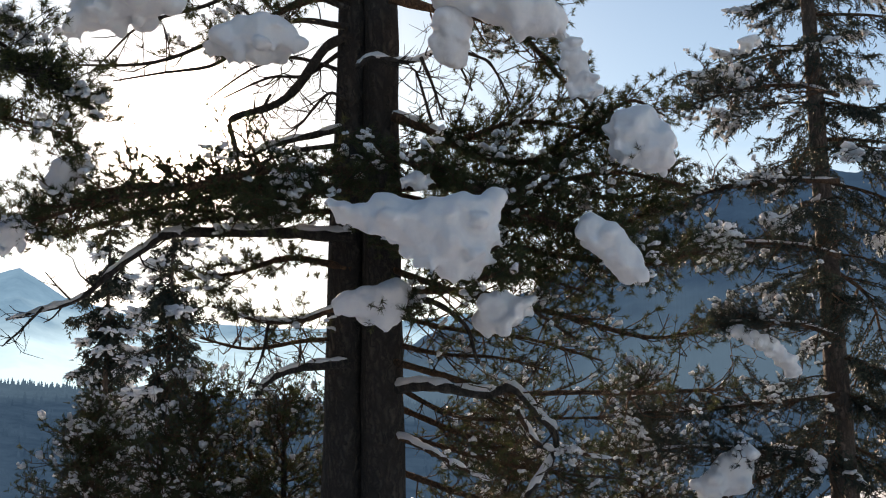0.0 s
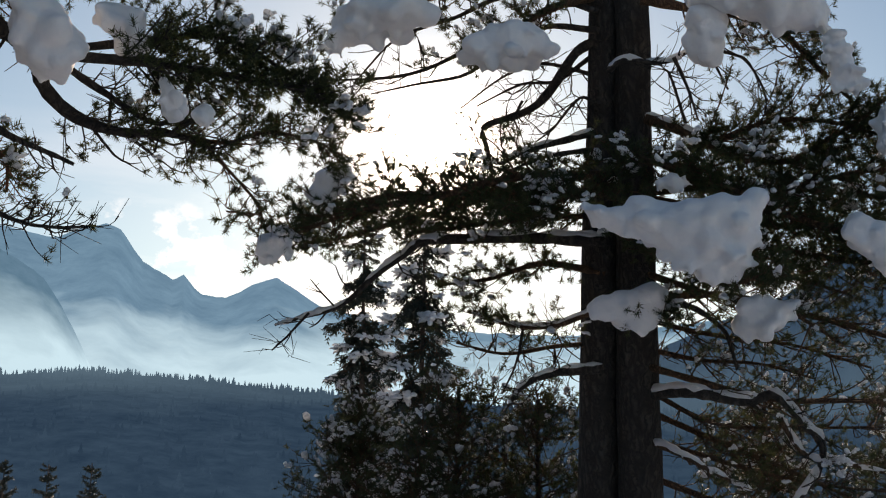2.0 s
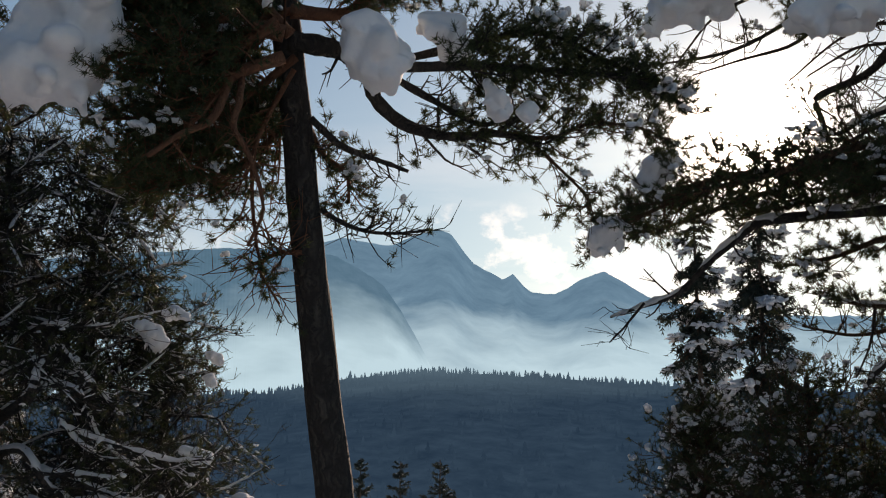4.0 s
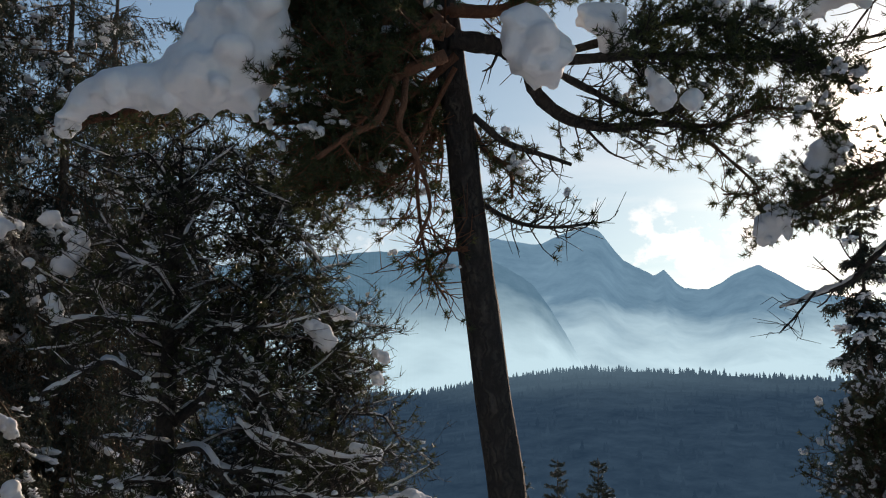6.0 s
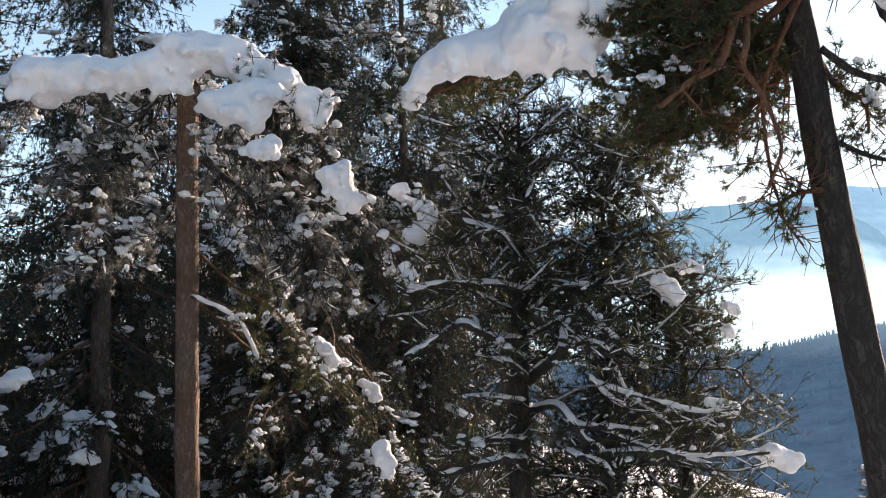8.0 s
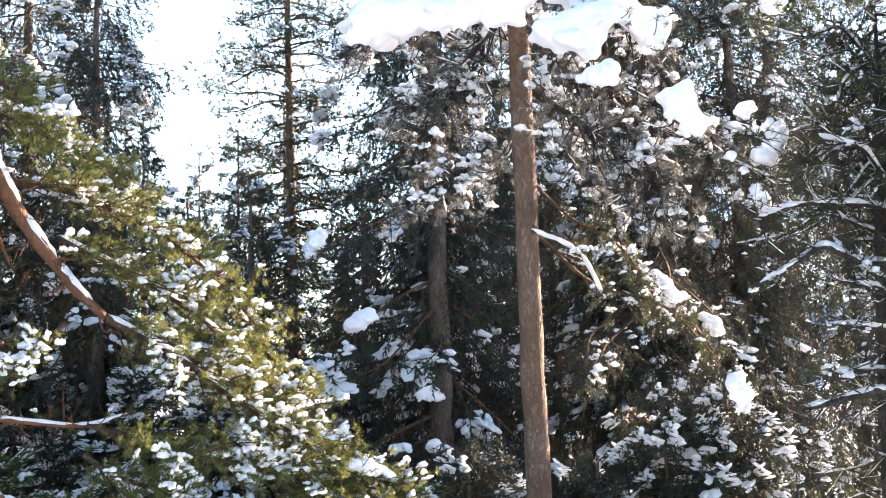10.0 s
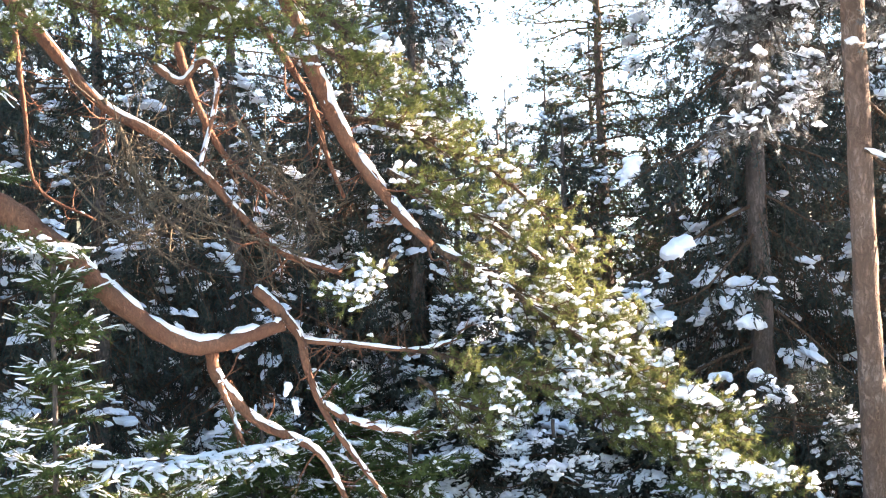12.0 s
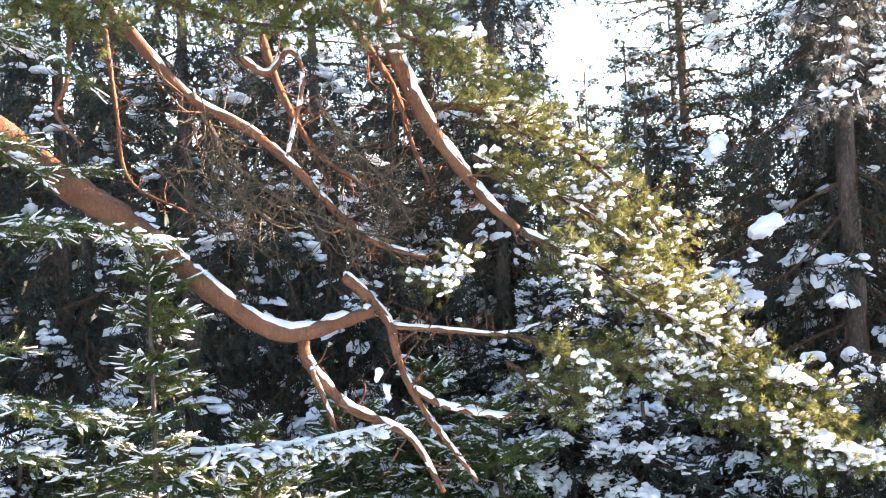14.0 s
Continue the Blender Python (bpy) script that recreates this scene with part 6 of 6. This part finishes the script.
limb(bent_pine, [(-10.83, -2.61, 1.69), (-10.85, -2.44, 1.55), (-10.88, -2.27, 1.31), (-10.90, -2.22, 1.03), (-10.93, -2.10, 0.70), (-10.96, -1.86, 0.34), (-11.00, -1.61, -0.02)], 0.05, 0.016, ridge=0.015, sides=0, bare=12, spread=0.4, **RED)
limb(bent_pine, [(-10.83, -2.97, 1.25), (-10.85, -2.95, 0.98), (-10.89, -2.68, 0.66), (-10.92, -2.32, 0.49), (-10.95, -2.12, 0.33), (-10.99, -1.89, -0.10)], 0.055, 0.02, ridge=0.02, sides=0, bare=10, spread=0.4, **RED)
limb(bent_pine, [(-10.75, -2.90, 0.95), (-10.77, -2.82, 0.74), (-10.80, -2.72, 0.46)], 0.03, 0.014, ridge=0.012, sides=0, bare=6, spread=0.3, **RED)
limb(bent_pine, [(-10.88, -2.27, 1.27), (-10.92, -1.77, 1.22), (-10.95, -1.35, 1.16), (-10.97, -1.00, 1.24)], 0.026, 0.01, ridge=0.014, sides=5, tufts=0.8, spread=0.35, snow=0.20, bare=14, green=PINE_SUN, **RED)
limb(bent_pine, [(-10.92, -2.09, 0.75), (-10.95, -1.85, 0.59), (-10.97, -1.58, 0.51), (-10.99, -1.32, 0.50)], 0.03, 0.014, ridge=0.026, sides=0, bare=5, spread=0.25, **RED)
limb(bent_pine, [(-10.72, -4.82, 4.42), (-10.80, -4.29, 3.74), (-10.85, -3.89, 3.28), (-10.90, -3.43, 2.97), (-10.95, -3.02, 2.66), (-11.00, -2.67, 2.24), (-11.04, -2.35, 1.95), (-11.07, -1.94, 1.81)], 0.055, 0.022, ridge=0.012, sides=0, bare=16, spread=0.5, **RED)
limb(bent_pine, [(-11.00, -2.38, 4.32), (-11.04, -2.20, 3.74), (-11.09, -2.01, 3.21), (-11.13, -1.75, 2.69), (-11.17, -1.49, 2.32), (-11.21, -1.19, 2.02)], 0.085, 0.035, ridge=0.03, sides=0, bare=10, spread=0.5, **RED)
limb(bent_pine, [(-10.48, -3.31, 3.46), (-10.50, -3.09, 3.34), (-10.50, -2.92, 3.49), (-10.52, -2.82, 3.34), (-10.54, -2.89, 2.93), (-10.55, -2.98, 2.66)], 0.03, 0.012, ridge=0.014, sides=0, bare=8, spread=0.3, **RED)
limb(bent_pine, [(-11.16, -3.31, 3.80), (-11.21, -3.15, 3.25), (-11.25, -2.88, 2.80), (-11.29, -2.51, 2.49)], 0.04, 0.015, sides=0, bare=22, spread=0.6, **RED)
limb(bent_pine, [(-11.20, -2.62, 4.00), (-11.27, -2.22, 3.30), (-11.30, -2.10, 2.81), (-11.34, -1.93, 2.46)], 0.035, 0.015, sides=0, bare=20, spread=0.5, **RED)
limb(bent_pine, [(-10.85, -3.84, 3.28), (-10.89, -3.67, 2.85), (-10.93, -3.51, 2.46), (-10.98, -3.06, 2.06)], 0.03, 0.012, sides=0, bare=70, spread=0.8, bark=DEAD_TWIG, crook=0.02)
limb(bent_pine, [(-10.82, -3.47, 2.64), (-10.86, -3.12, 2.34), (-10.90, -2.66, 2.13), (-10.94, -2.20, 1.96)], 0.016, 0.008, sides=0, bare=70, spread=0.8, bark=DEAD_TWIG, crook=0.02)
limb(bent_pine, [(-10.83, -2.79, 3.16), (-10.87, -2.53, 2.77), (-10.91, -2.27, 2.48), (-10.95, -2.05, 2.10)], 0.016, 0.008, sides=0, bare=60, spread=0.7, bark=DEAD_TWIG, crook=0.02)
limb(bent_pine, [(-10.77, -4.13, 2.67), (-10.80, -3.91, 2.38), (-10.84, -3.59, 2.17), (-10.87, -3.28, 1.92)], 0.012, 0.007, sides=0, bare=40, spread=0.6, bark=DEAD_TWIG, crook=0.02)
limb(bent_pine, [(-11.25, -4.73, 4.06), (-11.30, -4.65, 3.27), (-11.34, -4.56, 2.62), (-11.39, -4.08, 2.34)], 0.025, 0.012, sides=0, bare=14, spread=0.5, **RED)
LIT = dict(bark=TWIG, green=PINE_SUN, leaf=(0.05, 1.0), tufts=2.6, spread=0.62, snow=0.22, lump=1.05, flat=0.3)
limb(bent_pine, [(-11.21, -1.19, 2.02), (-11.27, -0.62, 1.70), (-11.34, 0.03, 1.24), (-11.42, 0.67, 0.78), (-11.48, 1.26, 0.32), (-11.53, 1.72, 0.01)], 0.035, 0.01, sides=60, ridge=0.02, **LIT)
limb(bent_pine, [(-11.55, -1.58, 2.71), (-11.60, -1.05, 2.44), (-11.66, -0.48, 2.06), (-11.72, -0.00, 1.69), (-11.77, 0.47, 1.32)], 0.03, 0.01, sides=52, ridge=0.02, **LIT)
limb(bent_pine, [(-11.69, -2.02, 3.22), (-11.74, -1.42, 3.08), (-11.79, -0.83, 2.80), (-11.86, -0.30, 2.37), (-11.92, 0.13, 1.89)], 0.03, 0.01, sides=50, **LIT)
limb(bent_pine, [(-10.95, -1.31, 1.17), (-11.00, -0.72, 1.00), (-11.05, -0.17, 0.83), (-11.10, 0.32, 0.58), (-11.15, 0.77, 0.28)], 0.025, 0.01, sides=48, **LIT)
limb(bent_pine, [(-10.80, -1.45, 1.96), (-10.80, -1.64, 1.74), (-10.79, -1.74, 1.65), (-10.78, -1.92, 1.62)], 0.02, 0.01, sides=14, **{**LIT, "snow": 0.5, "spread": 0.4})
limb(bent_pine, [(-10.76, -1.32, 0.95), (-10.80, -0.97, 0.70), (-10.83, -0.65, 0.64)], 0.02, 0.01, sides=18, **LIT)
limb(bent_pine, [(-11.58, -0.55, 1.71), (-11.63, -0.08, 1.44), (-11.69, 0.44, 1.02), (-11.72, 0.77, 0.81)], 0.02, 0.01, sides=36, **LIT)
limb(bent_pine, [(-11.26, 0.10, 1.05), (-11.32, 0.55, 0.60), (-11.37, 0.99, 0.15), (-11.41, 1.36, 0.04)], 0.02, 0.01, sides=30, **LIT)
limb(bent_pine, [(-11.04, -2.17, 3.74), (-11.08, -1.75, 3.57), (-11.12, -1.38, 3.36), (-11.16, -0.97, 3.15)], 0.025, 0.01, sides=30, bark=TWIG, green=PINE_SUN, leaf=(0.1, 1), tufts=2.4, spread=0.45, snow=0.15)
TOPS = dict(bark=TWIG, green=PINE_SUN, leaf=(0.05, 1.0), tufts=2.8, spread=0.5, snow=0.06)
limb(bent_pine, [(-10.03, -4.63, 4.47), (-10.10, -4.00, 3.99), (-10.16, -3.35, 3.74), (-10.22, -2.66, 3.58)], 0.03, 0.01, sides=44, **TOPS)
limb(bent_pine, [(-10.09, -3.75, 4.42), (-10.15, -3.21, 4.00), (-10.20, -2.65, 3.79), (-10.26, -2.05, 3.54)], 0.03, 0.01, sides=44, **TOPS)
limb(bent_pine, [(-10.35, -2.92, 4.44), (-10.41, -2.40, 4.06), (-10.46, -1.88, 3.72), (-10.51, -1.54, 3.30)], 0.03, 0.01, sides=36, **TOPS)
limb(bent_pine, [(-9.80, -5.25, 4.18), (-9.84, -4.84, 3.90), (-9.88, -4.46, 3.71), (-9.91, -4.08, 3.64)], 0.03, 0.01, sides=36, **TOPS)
limb(bent_pine, [(-9.89, -4.47, 3.62), (-9.90, -4.53, 3.24), (-9.91, -4.59, 3.02), (-9.94, -4.43, 2.76)], 0.025, 0.012, sides=0, bare=5, spread=0.3, **RED)
for z, b, ln in ((5.0, 0.0, 1.6), (5.4, 2.1, 1.6), (5.9, 4.2, 1.5), (6.3, 1.0, 1.4), (6.8, 3.2, 1.2), (7.2, 5.2, 1.0), (7.5, 0.5, 0.9)):
    put_bough(bent_pine, PINE_BOUGHS, np.random.default_rng(next(SEEDS)), (J0[0], J0[1], z), b, 0.3, ln)

# ---- saplings and boughs before the bent pine ----
L0 = (-10.33, -4.05, 0.04)
sapling = conifer("spruce_tree", L0, 2.95, 0.03, "slender young spruce with tiers of lightly snowed twigs", FIR_BOUGHS, 0.4, 0.3, 5, 0.75, -0.12, taper=0.7)
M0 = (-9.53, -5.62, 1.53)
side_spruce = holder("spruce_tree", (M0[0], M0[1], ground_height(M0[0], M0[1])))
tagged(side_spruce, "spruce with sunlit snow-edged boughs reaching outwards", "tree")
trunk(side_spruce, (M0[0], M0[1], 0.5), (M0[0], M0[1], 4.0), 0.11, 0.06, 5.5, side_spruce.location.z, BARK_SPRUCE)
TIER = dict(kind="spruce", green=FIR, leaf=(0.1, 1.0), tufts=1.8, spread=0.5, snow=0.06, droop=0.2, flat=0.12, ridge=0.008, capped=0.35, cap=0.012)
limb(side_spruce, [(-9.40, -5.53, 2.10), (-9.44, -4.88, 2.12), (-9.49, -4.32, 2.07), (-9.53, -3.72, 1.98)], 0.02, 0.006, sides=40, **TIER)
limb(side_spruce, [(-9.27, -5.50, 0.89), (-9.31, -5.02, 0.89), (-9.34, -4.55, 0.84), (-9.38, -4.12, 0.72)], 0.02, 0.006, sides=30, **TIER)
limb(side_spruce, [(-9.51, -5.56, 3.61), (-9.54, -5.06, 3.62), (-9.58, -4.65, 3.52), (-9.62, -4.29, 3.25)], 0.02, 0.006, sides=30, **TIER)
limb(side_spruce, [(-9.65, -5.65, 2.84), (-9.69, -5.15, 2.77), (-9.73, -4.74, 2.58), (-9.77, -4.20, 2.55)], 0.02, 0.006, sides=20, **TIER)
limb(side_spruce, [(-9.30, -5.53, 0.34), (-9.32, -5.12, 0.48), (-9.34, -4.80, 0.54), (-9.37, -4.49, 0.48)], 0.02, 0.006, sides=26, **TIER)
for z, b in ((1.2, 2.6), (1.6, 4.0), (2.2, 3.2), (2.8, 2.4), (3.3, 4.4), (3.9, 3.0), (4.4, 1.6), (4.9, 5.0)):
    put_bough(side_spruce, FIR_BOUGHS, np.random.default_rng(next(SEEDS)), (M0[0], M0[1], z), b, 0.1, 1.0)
low_fir = conifer("spruce_tree", (-10.58, -3.30, -0.03), 1.5, 0.03, "low young spruce with a long bough bent under snow", FIR_BOUGHS, 0.15, 0.22, 5, 0.9, 0.0, taper=0.7)
limb(low_fir, [(-10.22, -3.82, 0.37), (-10.26, -3.30, 0.35), (-10.29, -2.82, 0.41), (-10.32, -2.24, 0.52)], 0.018, 0.006, sides=26, kind="spruce", green=FIR, leaf=(0.1, 1.0), tufts=1.6, spread=0.4, snow=0.3, lump=1.1, droop=0.5, flat=0.1, ridge=0.03, capped=0.6, cap=0.022)
limb(bent_pine, [(-11.19, 0.30, 0.76), (-11.24, 0.75, 0.45), (-11.28, 1.16, 0.20), (-11.33, 1.64, 0.01)], 0.018, 0.008, sides=34, ridge=0.03, **LIT)
limb(bent_pine, [(-11.25, -0.14, 0.96), (-11.29, 0.32, 0.80), (-11.33, 0.84, 0.70), (-11.37, 1.25, 0.61)], 0.018, 0.008, sides=30, ridge=0.03, **LIT)
snow_clump([(-11.07, 1.05, 0.25, 0.04), (-11.08, 1.16, 0.22, 0.06), (-11.09, 1.29, 0.17, 0.06), (-11.11, 1.43, 0.11, 0.06), (-11.12, 1.54, 0.06, 0.04), (-11.09, 1.23, 0.19, 0.05)], CAP)
snow_clump([(-11.02, 0.80, 0.77, 0.05), (-11.03, 0.89, 0.74, 0.06), (-11.04, 1.00, 0.71, 0.05), (-11.05, 1.09, 0.67, 0.04)], CAP)
snow_clump([(-10.81, -0.73, 0.85, 0.04), (-10.82, -0.64, 0.83, 0.05), (-10.83, -0.53, 0.82, 0.04)], CAP)
snow_clump([(-10.51, -2.24, 0.72, 0.026), (-10.50, -2.26, 0.79, 0.03), (-10.50, -2.30, 0.93, 0.026), (-10.50, -2.33, 0.86, 0.026)], CAP)
settle_snow()
